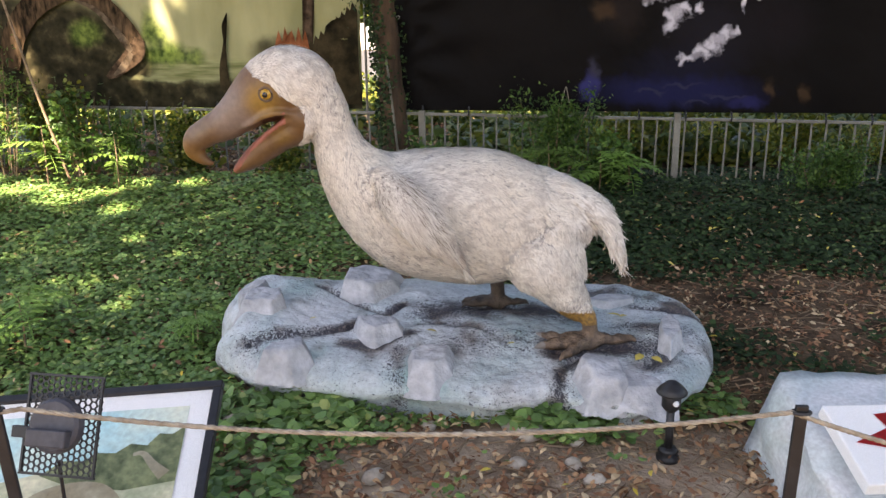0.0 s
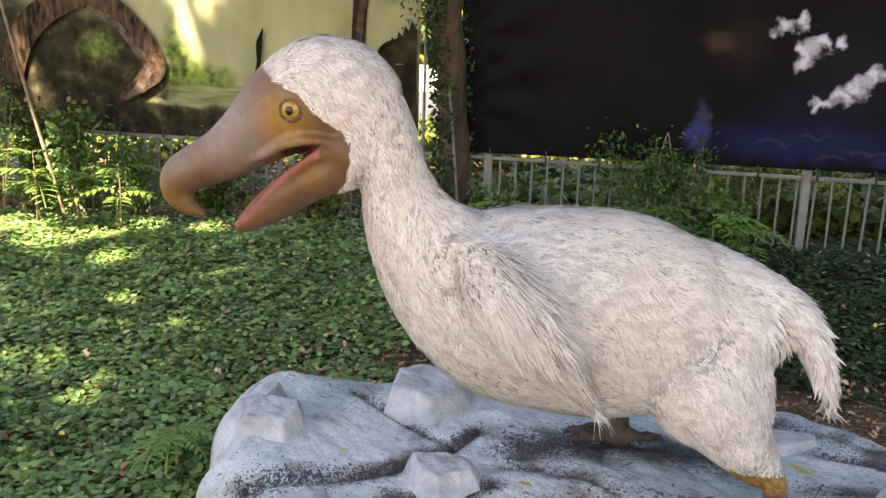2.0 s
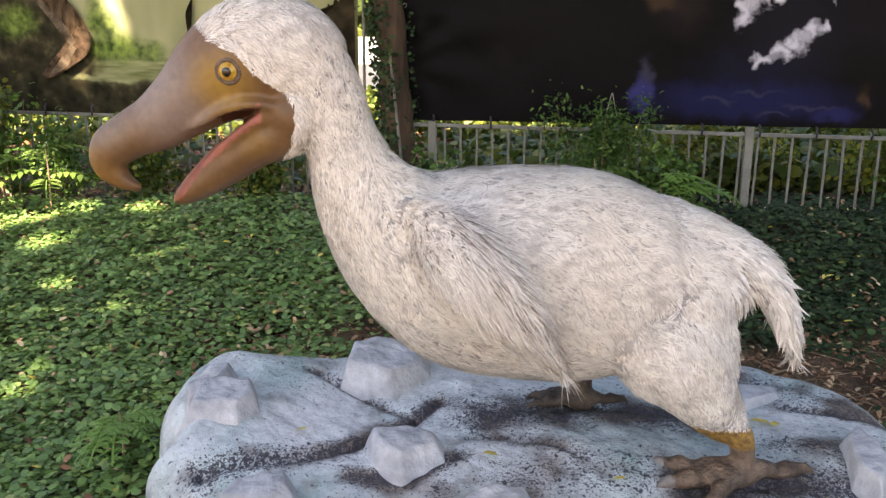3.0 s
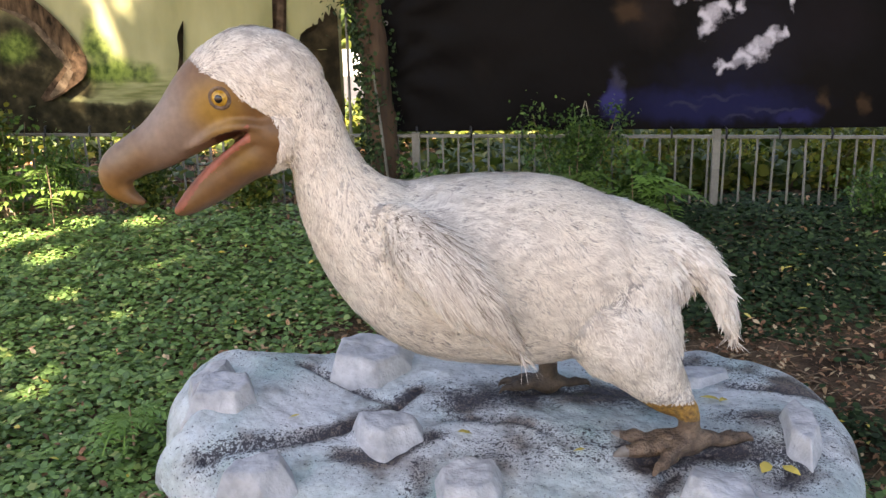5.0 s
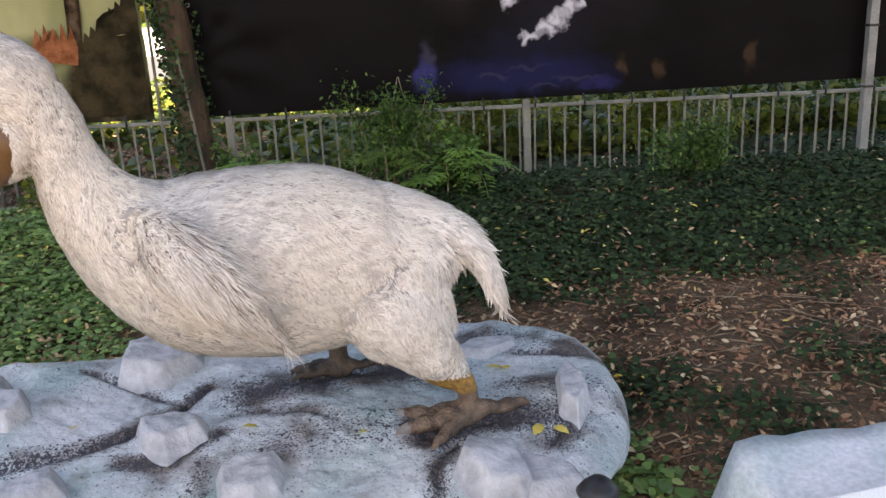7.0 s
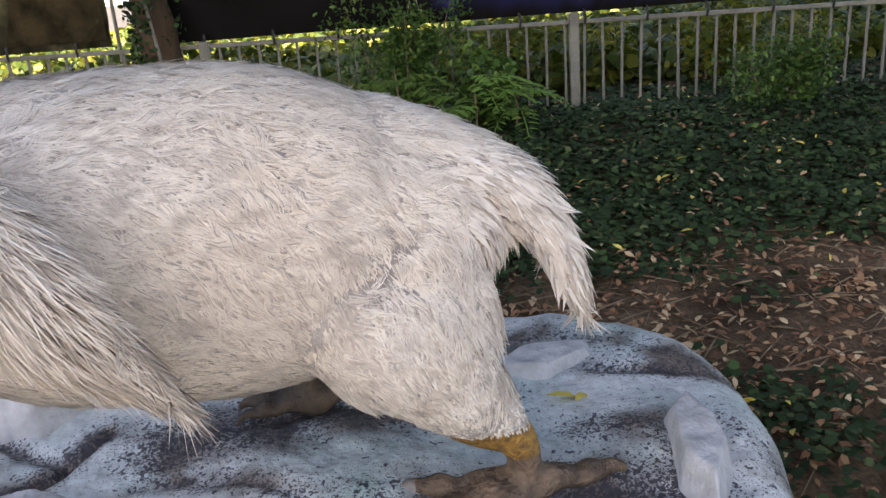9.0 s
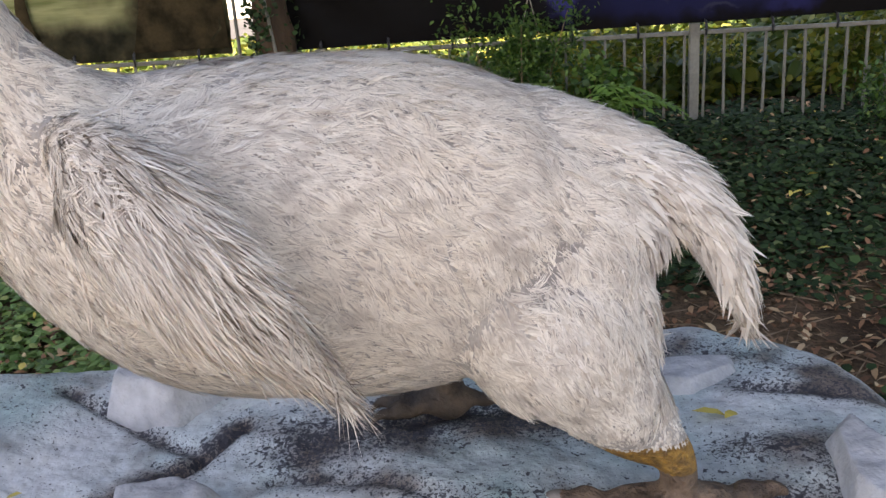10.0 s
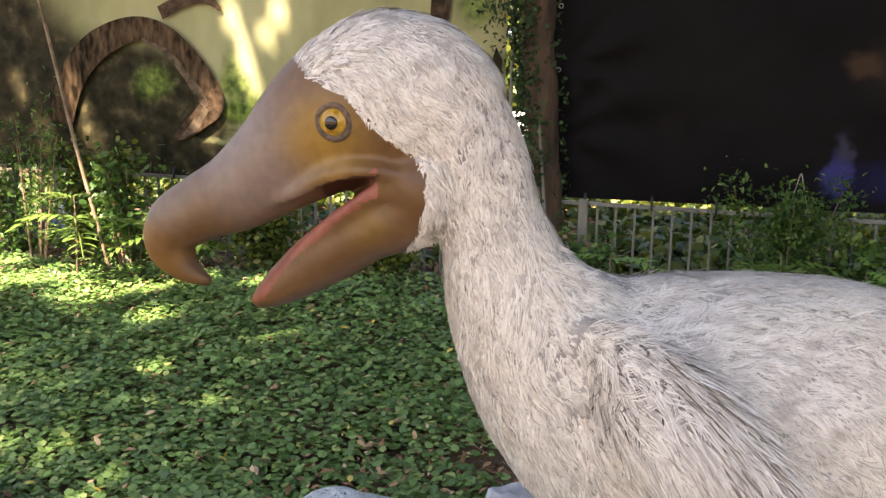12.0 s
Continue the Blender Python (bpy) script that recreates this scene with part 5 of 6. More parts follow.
def cover():
    x, y = region(330000, -5.2, 6.2, 1.9, 7.45, lambda x, y: (RNG.random(len(x)) > bare(x, y) * 1.05 + 0.25 * noise2(x, y, 6.0, 5)) & ((y > 3.2) | (noise2(x, y, 3.2, 9) > 0.25) | ((y > 2.9) & (noise2(x, y, 7.0, 2) > 0.05))) & (RNG.random(len(x)) < np.interp(y, [2, 4.5, 7.4], [1, 0.85, 0.5])))
    z = ground_z(x, y) + RNG.uniform(0.03, 0.075, len(x)) * (0.8 + 0.35 * noise2(x, y, 7, 3))
    size = RNG.uniform(0.019, 0.036, len(x)) * np.interp(y, [3, 7], [1.0, 1.15])
    # right-hand cover takes the darker leaf, with the shade there put into its colour
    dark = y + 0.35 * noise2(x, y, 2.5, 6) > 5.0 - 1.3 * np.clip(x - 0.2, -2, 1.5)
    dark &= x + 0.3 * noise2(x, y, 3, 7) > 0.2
    stuff("ground_cover", np.c_[x, y, z][~dark], size[~dark], 0.28, M_COVER, 0, "dense low green leafy ground cover on the bank", "ground cover")
    stuff("shaded_cover", np.c_[x, y, z][dark], size[dark], 0.32, M_IVY_SHADE, 0, "dense ivy-like ground cover before the fence, tree shade put into its colour", "ground cover")
    x, y = region(85000, -5.5, 6.5, 1.6, 7.5, lambda x, y: RNG.random(len(x)) < 0.055 + 0.9 * bare(x, y))
    z = ground_z(x, y) + RNG.uniform(0.006, 0.03, len(x)) + 0.04 * (1 - bare(x, y))
    stuff("leaf_litter", np.c_[x, y, z], RNG.uniform(0.018, 0.05, len(x)), 0.35, M_LITTER, 1, "dry brown fallen leaves lying on the soil", "leaf litter")
    x, y = region(420, -5.0, 5.5, 1.9, 7.2, lambda x, y: x < 99)
    z = ground_z(x, y) + 0.03 + 0.055 * (1 - bare(x, y))
    stuff("yellow_leaves", np.c_[x, y, z], RNG.uniform(0.025, 0.05, len(x)), 0.3, M_YELLOW, 1, "yellow fallen leaves scattered on the ground", "fallen leaves")
    x, y = RNG.uniform(-4.5, 1.2, 9000), RNG.uniform(7.55, 11.5, 9000)
    stuff("far_litter", np.c_[x, y, ground_z(x, y) + RNG.uniform(0.006, 0.03, len(x))], RNG.uniform(0.04, 0.09, len(x)), 0.4, M_LITTER, 1, "dry brown leaves on the soil behind the fence", "leaf litter")
    # heaps of dry leaves and broad-leaved seedlings along the rock's front
    x, y = RNG.uniform(-1.3, 2.2, 3000), RNG.uniform(2.3, 3.5, 3000)
    k = noise2(x, y, 5.0, 12) > -0.1
    x, y = x[k], y[k]
    stuff("front_litter", np.c_[x, y, ground_z(x, y) + RNG.uniform(0.006, 0.03, len(x))], RNG.uniform(0.025, 0.07, len(x)), 0.4, M_LITTER, 1, "large curled dry leaves heaped before the rock", "leaf litter")
    x, y = RNG.uniform(-1.0, 1.25, 3200), RNG.uniform(2.9, 3.40, 3200)
    k = (noise2(x, y, 5.5, 3) > -0.05) & (y > 3.02 + 0.13 * noise2(x, y, 4, 1))
    more_x, more_y = RNG.uniform(-1.0, -0.55, 420), RNG.uniform(2.55, 3.2, 420)
    x, y = np.concatenate([x[k], more_x]), np.concatenate([y[k], more_y])
    stuff("broad_seedlings", np.c_[x, y, ground_z(x, y) + RNG.uniform(0.02, 0.085, len(x))], RNG.uniform(0.03, 0.062, len(x)), 0.35, M_COVER, 0, "broad round-leaved green seedlings at the rock's foot", "seedlings")
    # twigs
    x, y = region(2600, -2.0, 6.0, 1.8, 5.6, lambda x, y: bare(x, y) > 0.3)
    n = len(x)
    a, L = RNG.uniform(0, np.pi, n), RNG.uniform(0.04, 0.16, n)
    z = ground_z(x, y) + 0.012
    dx, dy = np.cos(a) * L, np.sin(a) * L
    w = 0.0022
    v = np.stack([np.c_[x - dx, y - dy - w, z], np.c_[x + dx, y + dy - w, z + 0.01], np.c_[x + dx, y + dy + w, z + 0.01], np.c_[x - dx, y - dy + w, z], np.c_[x, y, z + 0.012]], 1)
    f = np.array([[0, 1, 4], [1, 2, 4], [2, 3, 4], [3, 0, 4]])
    ob = new("twigs", mesh_np("twigs", v.reshape(-1, 3), (f[None] + 5 * np.arange(n)[:, None, None]).reshape(-1, 3), [M_TWIG]))
    tagged(ob, "thin dry brown twigs lying on the soil", "twigs", kind="stuff")
    # beyond the fence
    x, y = RNG.uniform(-7, 9, 42000), 7.7 + RNG.uniform(0, 1, 42000) ** 1.4 * 9
    k = (RNG.random(len(x)) < 0.15) | (x > 0.1) | (y > 10.5)
    x, y = x[k], y[k]
    z = ground_z(x, y) + RNG.uniform(0.02, 0.30, len(x)) * (0.6 + 0.5 * noise2(x, y, 1.7, 2))
    stuff("far_undergrowth", np.c_[x, y, z], RNG.uniform(0.05, 0.13, len(x)), 0.6, M_SUNLEAF, 0, "yellow-green undergrowth behind the fence", "undergrowth")


cover()


def bush(name, label, cx, cy, rx, ry, h, n, material, size, seed, stems=5, category="bush"):
    """A leafy shrub: thin stems and clumps of leaves round them."""
    r = np.random.default_rng(seed)
    g = float(ground_z(cx, cy))
    thing = empty(name, label=label, category=category)
    pts = []
    for k in range(stems):
        a = r.uniform(0, 2 * np.pi)
        ex, ey, ez = cx + rx * 0.75 * np.cos(a) * r.uniform(0.2, 1), cy + ry * 0.75 * np.sin(a) * r.uniform(0.2, 1), g + h * r.uniform(0.6, 1.0)
        row = [Vector((cx + 0.3 * (ex - cx), cy + 0.3 * (ey - cy), g - 0.02)).lerp(Vector((ex, ey, ez)), t) + Vector((0, 0, 0.05 * math.sin(3 * t))) for t in (0, 0.3, 0.6, 1)]
        bm = bmesh.new()
        tube(bm, row, [0.007, 0.006, 0.004, 0.002], 6)
        part("stem", bm, M_TWIG, thing)
        for _ in range(int(4.2 * n) // stems):
            t = r.uniform(0.15, 1.0) ** 0.8
            p = row[0].lerp(row[-1], t)
            s = 0.30 * (1.15 - 0.6 * t)
            pts.append((p.x + r.normal(0, rx * s), p.y + r.normal(0, ry * s), max(g + 0.02, p.z + r.normal(0, h * 0.10))))
    v, f = leaves(np.array(pts), r.uniform(size * 0.42, size * 1.05, len(pts)), 0.7, seed % 2)
    ob = new("foliage", mesh_np("foliage", v, f, [material]))
    ob.parent = thing
    return thing


def frond_plant(name, label, cx, cy, fronds, length, seed, material, lean=0.5, base=0.0):
    """A sapling with feathery compound leaves: each frond a midrib with leaflets on both sides."""
    r = random.Random(seed)
    g = float(ground_z(cx, cy)) + base
    thing = empty(name, label=label, category="plant")
    bm = bmesh.new()
    h = length * 0.9
    tube(bm, [(cx, cy, g - 0.02 - base), (cx + 0.01, cy, g + h * 0.5), (cx, cy + 0.01, g + h)], [0.006, 0.005, 0.003], 6)
    part("stem", bm, M_TWIG, thing)
    for k in range(fronds):
        bm = bmesh.new()
        a = 2 * math.pi * (k / fronds + r.uniform(-0.06, 0.06))
        o = Vector((cx, cy, g + h * r.uniform(0.35, 1.0)))
        d = Vector((math.cos(a), math.sin(a), 0))
        s = Vector((-d.y, d.x, 0))
        L = length * r.uniform(0.7, 1.15)
        steps = 9
        pts = [o + d * (L * t) + Vector((0, 0, L * (lean * t - 0.75 * t * t))) for t in (j / steps for j in range(steps + 1))]
        rib = [[bm.verts.new(p + s * (sd * 0.003)) for sd in (-1, 1)] for p in pts]
        for a_, b_ in zip(rib, rib[1:]):
            bm.faces.new((a_[0], a_[1], b_[1], b_[0]))
        for j in range(1, steps + 1):
            for sd in (-1, 1):
                ll = L * 0.30 * math.sin(math.pi * (0.15 + 0.8 * j / (steps + 1)))
                q0 = pts[j]
                dirn = (s * sd * 0.9 + d * 0.45 + Vector((0, 0, r.uniform(-0.25, 0.1)))).normalized()
                wv = (d - dirn * d.dot(dirn)).normalized() * ll * 0.17
                up = Vector((0, 0, ll * 0.05))
                vs = [rib[j][(sd + 1) // 2]] + [bm.verts.new(p) for p in (q0 + dirn * ll * 0.35 + wv + up, q0 + dirn * ll * 0.75 + wv * 0.7, q0 + dirn * ll - up * 2, q0 + dirn * ll * 0.75 - wv * 0.7, q0 + dirn * ll * 0.35 - wv + up)]
                bm.faces.new(vs)
        part("frond", bm, material, thing)
    return thing


def plants():
    bush("bush", "dark green leafy bush growing through the fence", 0.95, 7.1, 0.42, 0.2, 0.72, 1100, M_BUSH, 0.046, 1, 7)
    bush("bush", "bright green leafy bush beside the fence post", 1.35, 6.9, 0.26, 0.2, 0.42, 480, M_BUSH, 0.046, 2, 5)
    bush("bush", "low dark bush against the fence", 3.05, 6.75, 0.45, 0.2, 0.42, 800, M_BUSH, 0.046, 3, 6)
    bush("bush", "small bush at the tree's foot", -0.15, 7.25, 0.2, 0.15, 0.42, 140, M_BUSH, 0.046, 4, 4)
    for k, (x, y, h, n) in enumerate(((-2.2, 7.5, 0.6, 420), (-2.9, 7.6, 0.65, 520), (-3.5, 7.6, 0.8, 620), (-4.2, 7.5, 0.9, 700), (-1.4, 7.45, 0.45, 320), (-4.9, 7.4, 1.0, 600))):
        bush("bush", "straggling sunlit bush growing through the pickets", x, y, 0.36, 0.2, h, n, M_BUSH if k % 2 else M_SUNLEAF, 0.046, 20 + k, 5)
    for k, (x, y, h, n) in enumerate(((-4.35, 7.4, 1.35, 380), (-3.8, 7.35, 1.1, 260), (-3.15, 7.4, 0.85, 160), (-5.0, 7.2, 1.6, 500))):
        bush("tall_bush", "tall loose leafy bush before the banner", x, y, 0.34, 0.22, h, n, M_BUSH, 0.05, 60 + k, 7)
    for k, (x, y, h) in enumerate(((1.6, 7.75, 0.5), (2.4, 7.9, 0.42), (3.1, 7.6, 0.5), (3.9, 7.7, 0.4), (2.0, 8.4, 0.5))):
        bush("bush", "yellow-green bush growing behind the fence", x, y, 0.4, 0.3, h, 200, M_YGREEN, 0.055, 80 + k, 5)
    frond_plant("sapling", "green sapling with feathery leaves beside the fence", 1.25, 6.65, 12, 0.42, 3, M_FROND)
    frond_plant("sapling", "green sapling with feathery leaves beside the fence", 1.5, 6.75, 10, 0.30, 13, M_FROND)
    frond_plant("sapling", "green sapling with feathery leaves beside the fence", 0.85, 6.75, 9, 0.36, 14, M_BUSH, base=0.1)
    frond_plant("sapling", "green sapling with feathery leaves in the ground cover", -0.02, 7.05, 8, 0.34, 4, M_FROND)
    frond_plant("sapling", "small bright fern-like plant beside the rock", -1.24, 3.98, 10, 0.19, 5, M_FROND, base=0.03)
    frond_plant("sapling", "broad green fern-like plant in the ground cover", -2.12, 4.0, 9, 0.34, 6, M_FROND)
    frond_plant("sapling", "tall thin sapling with feathery leaves before the banner", -2.75, 7.1, 6, 0.42, 7, M_BUSH, base=0.1)
    frond_plant("sapling", "tall thin sapling with feathery leaves before the banner", -3.3, 7.0, 7, 0.45, 8, M_BUSH, base=0.15)
    # leaning pole in the thicket
    bm = bmesh.new()
    tube(bm, [(-3.2, 7.25, 0.0), (-3.45, 7.3, 0.9), (-3.75, 7.4, 2.0)], [0.013, 0.012, 0.010], 8)
    pole = part("garden_cane", bm, M_TWIG)
    tagged(pole, "thin leaning wooden cane standing in the bushes", "cane")


plants()


# ---- front edge: rope, stakes, lamps, sign, stones ----
def stake(x, y, top, lean):
    thing = empty("rope_stake", label="slim black flat steel stake holding the rope", category="stake", group="stakes along the rope")
    g = float(ground_z(x, y))
    m = pose(x, y, g - 0.03, 0, lean, 0)
    bm = bmesh.new()
    box(bm, 0, 0, (top - g + 0.03) / 2, 0.03, 0.012, top - g + 0.03, m, 0.003)
    part("bar", bm, M_BLACK, thing)
    bm = bmesh.new()
    tube(bm, [m @ Vector((0.022 * math.cos(a), 0.012 * math.sin(a), top - g + 0.012)) for a in (2 * math.pi * k / 10 for k in range(11))], [0.0045] * 11, 6)
    part("rope_eye", bm, M_BLACK, thing)


STAKES = [(-2.35, 1.72, 0.62, 0), (-0.985, 1.8, 0.63, -4), (0.81, 1.8, 0.60, 1.5), (1.75, 1.45, 0.55, 0)]
for s in STAKES:
    stake(*s)


def rope():
    pts = []
    for (x0, y0, z0, _), (x1, y1, z1, _), sag in zip(STAKES, STAKES[1:], (0.05, 0.062, 0.05)):
        for k in range(40):
            t = k / 40
            pts.append(Vector((x0 + (x1 - x0) * t, y0 + (y1 - y0) * t, z0 + (z1 - z0) * t - 0.018 - sag * 4 * t * (1 - t))))
    bm = bmesh.new()
    for strand in range(3):
        row = []
        for i in range(len(pts) * 4 - 4):
            a, b = pts[i // 4], pts[min(i // 4 + 1, len(pts) - 1)]
            p = a.lerp(b, (i % 4) / 4)
            ph = i * 0.9 + strand * 2.094
            row.append(p + Vector((0, 0.0032 * math.cos(ph), 0.0032 * math.sin(ph))))
        tube(bm, row, [0.0036] * len(row), 5)
    tagged(part("rope", bm, M_ROPE, smooth=True), "twisted tan jute rope strung between black stakes", "rope")


rope()


def path_lamp():
    x, y = 0.87, 2.97
    g = float(ground_z(x, y))
    thing = empty("path_lamp", pose(x, y, g), label="small black garden path lamp with a conical cap", category="lamp")

    def turned(name, prof, label="", material=M_BLACK, under=None):
        bm = bmesh.new()
        tube(bm, [(0, 0, z) for r, z in prof], [r for r, z in prof], 20)
        return part(name, bm, material, under or thing, label, True)
    turned("foot", [(0.045, -0.01), (0.045, 0.012), (0.03, 0.025), (0.04, 0.035), (0.03, 0.05)])
    turned("stem", [(0.016, 0.04), (0.015, 0.22)])
    collar = turned("collar", [(0.02, 0.205), (0.037, 0.225), (0.037, 0.275), (0.03, 0.285)])
    turned("cap", [(0.058, 0.28), (0.060, 0.286), (0.045, 0.305), (0.022, 0.325), (0.006, 0.33)])
    bm = bmesh.new()
    bmesh.ops.create_uvsphere(bm, u_segments=12, v_segments=8, radius=0.012, matrix=Matrix.Translation((0.008, -0.036, 0.25)))
    part("lens", bm, M_WHITE, collar, "small white lens", True)


path_lamp()


def sign():
    """A tilted picture board in a black frame."""
    thing = empty("picture_board", label="tilted picture board with white margin and black frame", category="sign")
    w, h = 0.82, 0.50
    m = pose(-0.705, 2.5, 0.35, 26, -3, 2) @ Matrix.Translation((-w / 2 - 0.028, -h / 2 - 0.028, 0))
    bm = bmesh.new()
    box(bm, 0, 0, 0, w, h, 0.012, m, 0.002)
    panel = part("panel", bm, M_WHITE, thing)
    for cx, cy, sx, sy in ((0, h / 2 + 0.014, w + 0.056, 0.028), (0, -h / 2 - 0.014, w + 0.056, 0.028), (-w / 2 - 0.014, 0, 0.028, h), (w / 2 + 0.014, 0, 0.028, h)):
        bm = bmesh.new()
        box(bm, cx, cy, 0.004, sx, sy, 0.03, m, 0.004)
        part("frame_bar", bm, M_BLACK, thing)
    for name, mat, outline, lay in (("printed_sky", M_P_SKY, [(-0.37, -0.04), (0.345, -0.04), (0.345, 0.19), (-0.37, 0.19)], 0),
                                    ("printed_land", M_P_LAND, [(-0.37, -0.235), (0.345, -0.235), (0.345, 0.05), (0.22, 0.02), (0.10, 0.0), (-0.05, -0.02), (-0.2, -0.05), (-0.37, -0.02)], 1),
                                    ("printed_bushes", M_P_BUSH, [(-0.06, -0.03), (0.0, 0.015), (0.06, 0.01), (0.10, 0.035), (0.15, 0.03), (0.19, 0.06), (0.24, 0.05), (0.27, 0.09), (0.31, 0.085), (0.345, 0.11), (0.345, -0.08), (0.2, -0.10), (0.05, -0.08)], 2),
                                    ("printed_animal", M_P_HIDE, band([(-0.10, -0.20), (-0.02, -0.13), (0.12, -0.12), (0.22, -0.20)], [0.03, 0.05, 0.05, 0.02]), 3),
                                    ("printed_neck", M_P_HIDE, band([(0.31, -0.06), (0.27, -0.02), (0.235, 0.02), (0.205, 0.02)], [0.02, 0.013, 0.009, 0.006]), 3)):
        bm = bmesh.new()
        f = bm.faces.new([bm.verts.new(m @ Vector((x, y, 0.0075 + 0.0015 * lay))) for x, y in outline])
        bmesh.ops.triangulate(bm, faces=[f])
        part(name, bm, mat, panel)
    for x in (-0.33, 0.33):
        bm = bmesh.new()
        a = m @ Vector((x, 0.15, -0.01))
        tube(bm, [(a.x, a.y, float(ground_z(a.x, a.y)) - 0.02), a], [0.014, 0.014], 8)
        part("leg", bm, M_BLACK, thing)


M_P_SKY = simple("print_sky", (0.20, 0.60, 0.74), (0.78, 0.78, 0.62), 2.2, 0.3, bumps=0)
M_P_LAND = simple("print_land", (0.34, 0.38, 0.24), (0.70, 0.66, 0.48), 9, 0.3, bumps=0)
M_P_BUSH = simple("print_bush", (0.06, 0.085, 0.035), (0.24, 0.27, 0.13), 22, 0.3, bumps=0)
M_P_HIDE = simple("print_hide", (0.26, 0.22, 0.14), (0.42, 0.38, 0.27), 9, 0.3, bumps=0)
sign()


def flood():
    """A dark lamp on a hexagon-mesh plate in front of the picture board."""
    thing = empty("mesh_lamp", label="dark grey lamp on a hexagon-mesh plate, on a thin stem", category="lamp")
    m = pose(-0.995, 2.0, 0.465, 66, 0, -10)
    bm = bmesh.new()
    w, h, t = 0.205, 0.255, 0.005
    r = 0.0105
    rows_ = int(h / (r * 1.732)) + 1
    cols = int(w / (r * 1.5)) + 1
    for a in range(cols):
        for b in range(rows_):
            cx = -w / 2 + r + a * r * 1.5
            cy = -h / 2 + r + (b + 0.5 * (a % 2)) * r * 1.732
            if cx > w / 2 - r * 0.5 or cy > h / 2 - r * 0.5:
                continue
            ring_o = [bm.verts.new(m @ Vector((cx + r * math.cos(k * math.pi / 3), cy + r * math.sin(k * math.pi / 3), 0))) for k in range(6)]
            ring_i = [bm.verts.new(m @ Vector((cx + 0.8 * r * math.cos(k * math.pi / 3), cy + 0.8 * r * math.sin(k * math.pi / 3), 0))) for k in range(6)]
            for k in range(6):
                bm.faces.new((ring_o[k], ring_o[(k + 1) % 6], ring_i[(k + 1) % 6], ring_i[k]))
    bmesh.ops.remove_doubles(bm, verts=bm.verts, dist=0.0004)
    bmesh.ops.solidify(bm, geom=bm.faces[:], thickness=t)
    part("mesh_plate", bm, M_BLACK, thing)
    for cx, cy, sx, sy in ((0, h / 2, w + 0.01, 0.006), (0, -h / 2, w + 0.01, 0.006), (-w / 2, 0, 0.006, h), (w / 2, 0, 0.006, h)):
        bm = bmesh.new()
        box(bm, cx, cy, 0, sx, sy, 0.008, m)
        part("plate_edge", bm, M_BLACK, thing)
    bm = bmesh.new()
    tube(bm, [m @ Vector((0, 0, z)) for z in (0.008, 0.012, 0.035, 0.042)], [0.066, 0.072, 0.070, 0.062], 24)
    lamp_body = part("lamp_body", bm, M_GREYPLASTIC, thing, smooth=False)
    bm = bmesh.new()
    box(bm, 0.0, -0.03, 0.055, 0.11, 0.045, 0.03, m, 0.005)
    part("lamp_head", bm, M_GREYPLASTIC, lamp_body)
    for sx in (-0.085, ):
        bm = bmesh.new()
        box(bm, sx, -0.02, 0.03, 0.06, 0.03, 0.02, m, 0.003)
        part("bracket", bm, M_BLACK, thing)
    bm = bmesh.new()
    a = m @ Vector((0, -0.09, -0.004))
    tube(bm, [(a.x, a.y, float(ground_z(a.x, a.y)) - 0.02), (a.x, a.y, a.z)], [0.005, 0.005], 8)
    part("stem", bm, M_BLACK, thing)


flood()


def pebbles():
    rnd = random.Random(3)
    spots = [(-0.27, 2.84, 0.055), (-0.565, 3.15, 0.062), (-0.895, 3.26, 0.05), (0.35, 3.14, 0.075), (0.278, 3.20, 0.055), (0.277, 2.915, 0.045), (0.49, 2.90, 0.045), (0.553, 2.79, 0.048), (0.45, 3.16, 0.05), (0.525, 3.08, 0.05), (-0.40, 3.30, 0.05), (0.10, 3.14, 0.04), (-0.07, 3.22, 0.045)]
    for x, y, r in spots:
        bm = bmesh.new()
        bmesh.ops.create_icosphere(bm, subdivisions=2, radius=1)
        for v in bm.verts:
            v.co *= 1 + 0.16 * noise.noise(v.co * 1.3 + Vector((x * 9, y * 9, 0)))
        m = pose(x, y, float(ground_z(x, y)) + r * 0.28, 0, 0, rnd.uniform(0, 180)) @ Matrix.Diagonal((r * rnd.uniform(0.8, 1), r * rnd.uniform(0.6, 0.8), r * 0.55, 1))
        bmesh.ops.transform(bm, matrix=m, verts=bm.verts)
        tagged(part("pebble", bm, M_PEBBLE, smooth=True), "rounded grey-brown stone lying on bare soil", "stone", "stones before the rock")


pebbles()


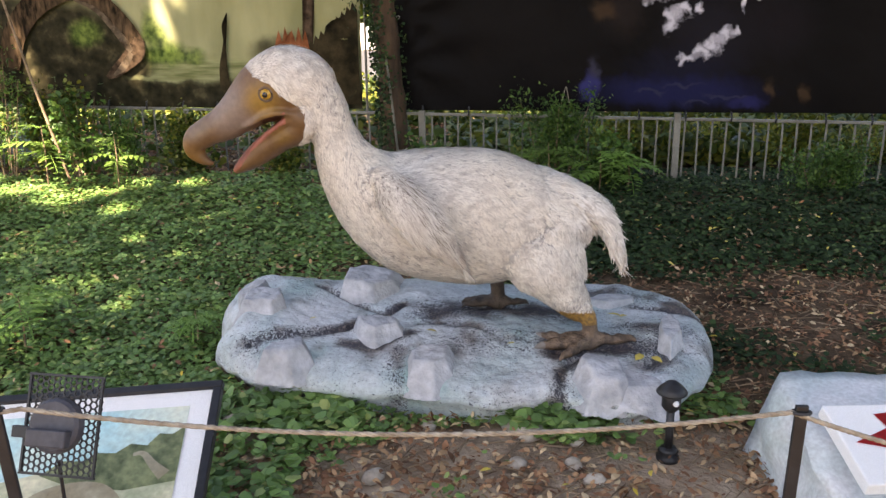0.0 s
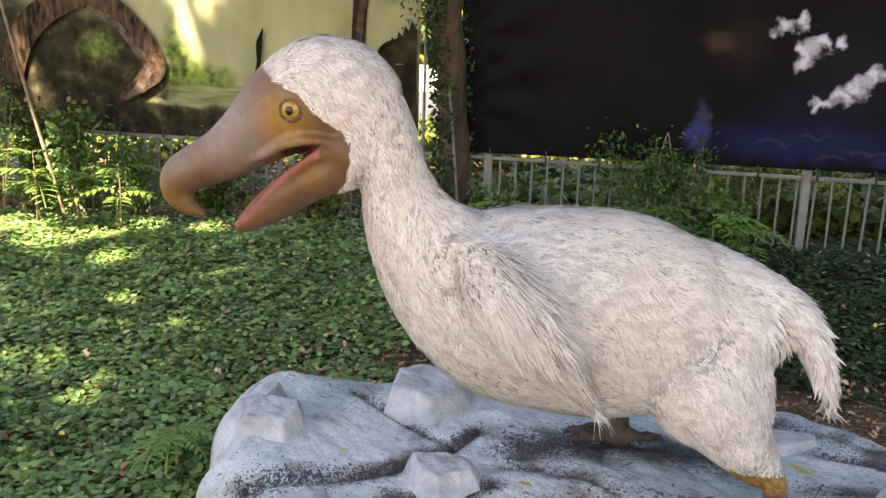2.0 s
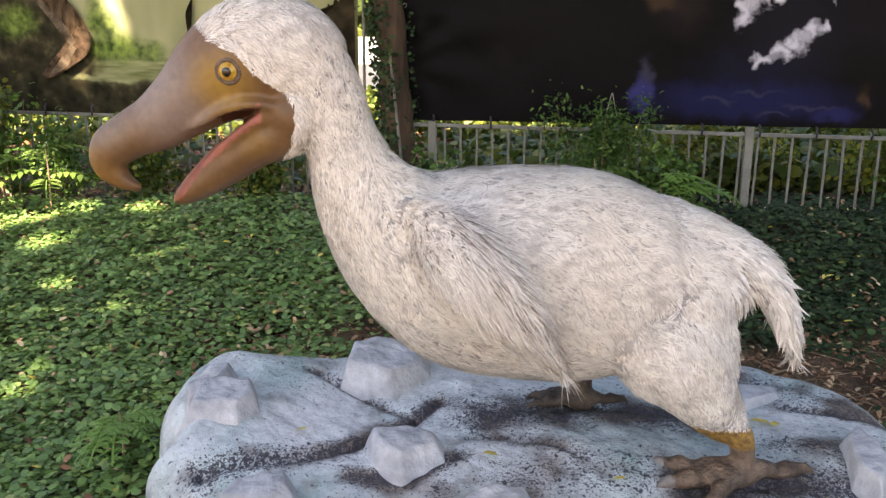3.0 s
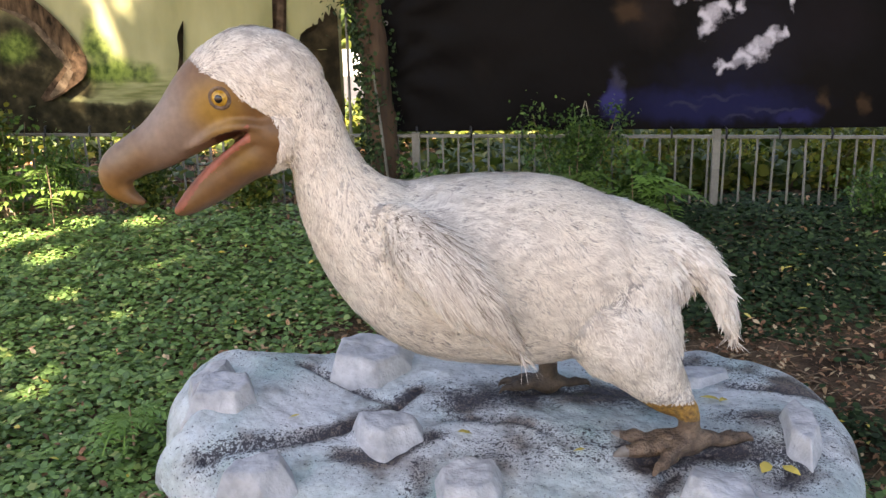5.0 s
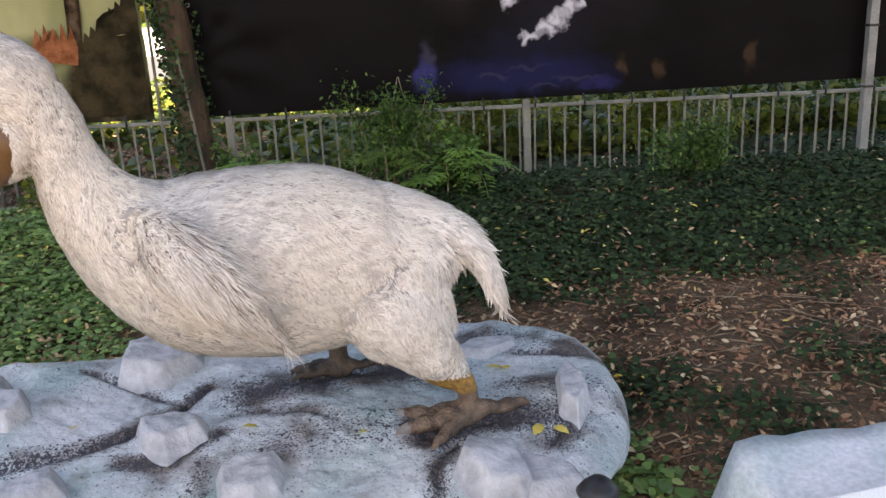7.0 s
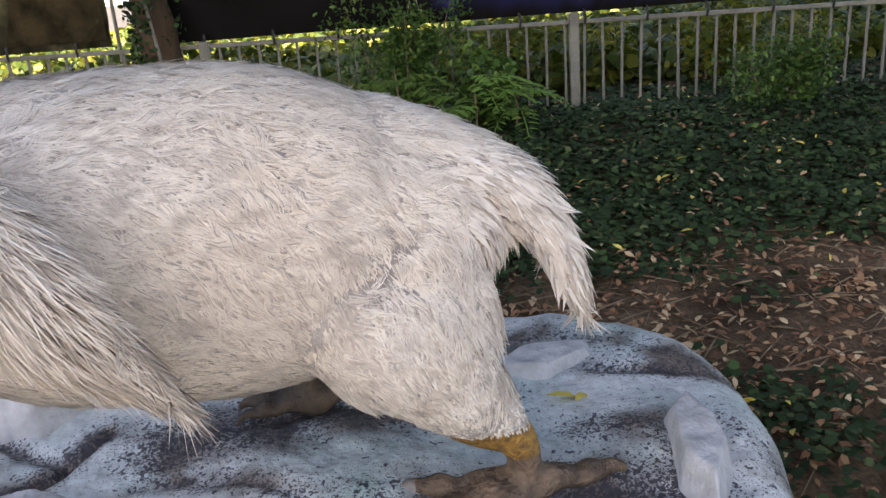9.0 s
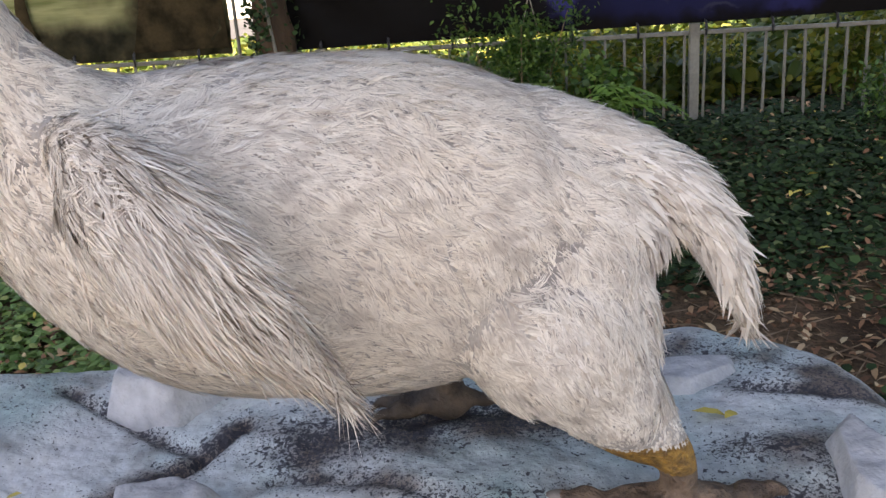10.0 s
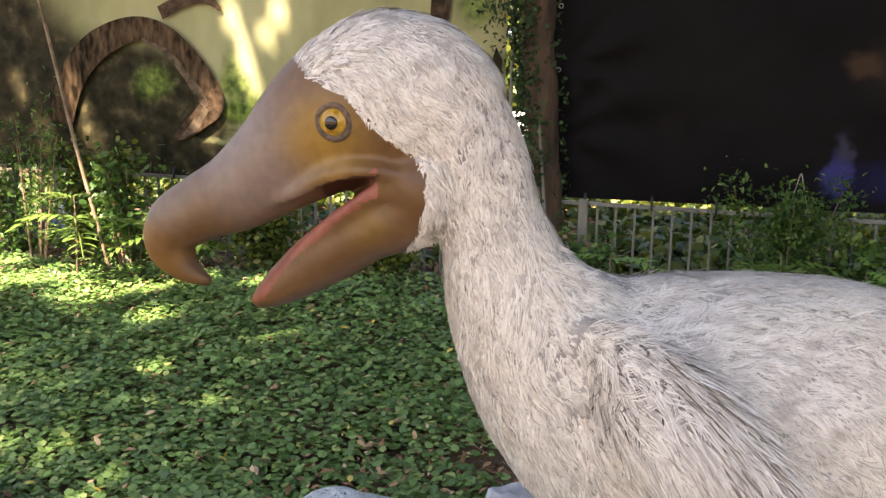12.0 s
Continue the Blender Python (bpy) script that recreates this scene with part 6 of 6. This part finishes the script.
def street():
    bm = bmesh.new()
    box(bm, 0, 24.2, -0.01, 160, 13, 0.12)
    tagged(part("road", bm, M_ASPHALT), "grey asphalt road behind the park", "road", kind="structure")
    # plain white block added in place of a parked car
    bm = bmesh.new()
    box(bm, -3, 33, 0.45, 80, 0.3, 1.0)
    tagged(part("white_block_far", bm, M_WALL), "low white sunlit block across the road, standing in for a parked car", "wall", kind="structure")
    n = 9000
    P = np.c_[RNG.uniform(-30, 25, n), 40 + RNG.uniform(0, 4, n), RNG.uniform(0.3, 7, n)]
    stuff("far_trees", P, RNG.uniform(0.5, 1.0, n), 0.8, M_SUNLEAF, 0, "sunlit trees across the road", "trees")


street()


def fallen_leaves():
    """Single yellow leaves lying on the rock."""
    for x, y, size in ((0.83, 3.88, 0.075), (0.87, 3.86, 0.055), (0.86, 3.46, 0.085), (0.93, 3.44, 0.07), (-0.05, 3.66, 0.065), (-0.62, 3.78, 0.04), (0.30, 3.55, 0.04)):
        v, f = leaves(np.array([(x, y, float(slab_z(np.array(x), np.array(y))) + 0.012)]), size, 0.15, 1)
        tagged(new("fallen_leaf", mesh_np("fallen_leaf", v, f, [M_YELLOW])), "yellow fallen leaf lying on the painted rock", "leaf", "leaves on the rock")


fallen_leaves()


def odds():
    """Small things along the fence: rods in the gap, a string and a plastic bag."""
    for x0, z0, x1, z1, r, off in ((-0.655, 0.55, -0.645, 3.0, 0.011, 0.0), (-0.33, 0.0, -0.44, 1.1, 0.010, -0.16)):
        bm = bmesh.new()
        tube(bm, [fence_at(x0, off, z0), fence_at((x0 + x1) / 2, off, (z0 + z1) / 2), fence_at(x1, off, z1)], [r, r, r * 0.9], 8)
        tagged(part("thin_rod", bm, M_FENCE), "thin pale metal rod standing beside the tree", "rod")
    bm = bmesh.new()
    tube(bm, [fence_at(1.0, -0.04, 0.60), fence_at(1.055, -0.03, 0.84), fence_at(1.06, -0.03, 0.845), fence_at(1.11, -0.04, 0.62)], [0.003] * 4, 5)
    tagged(part("string", bm, M_ROPE), "thin tan string hung in a loop over the fence", "string")
    bm = bmesh.new()
    bmesh.ops.create_icosphere(bm, subdivisions=4, radius=1)
    for v in bm.verts:
        v.co *= 1 + 0.3 * noise.noise(v.co * 2.1) + 0.12 * noise.noise(v.co * 6)
        v.co = Vector((v.co.x * 0.28 - 4.0, v.co.y * 0.16 + 8.42, v.co.z * 0.2 + 0.24))
    tagged(part("plastic_bag", bm, M_BAG, smooth=True), "crumpled blue and white plastic bag behind the fence", "bag")


M_BAG = simple("blue_white_plastic", (0.02, 0.16, 0.42), (0.6, 0.63, 0.66), 3.5, 0.35)
odds()
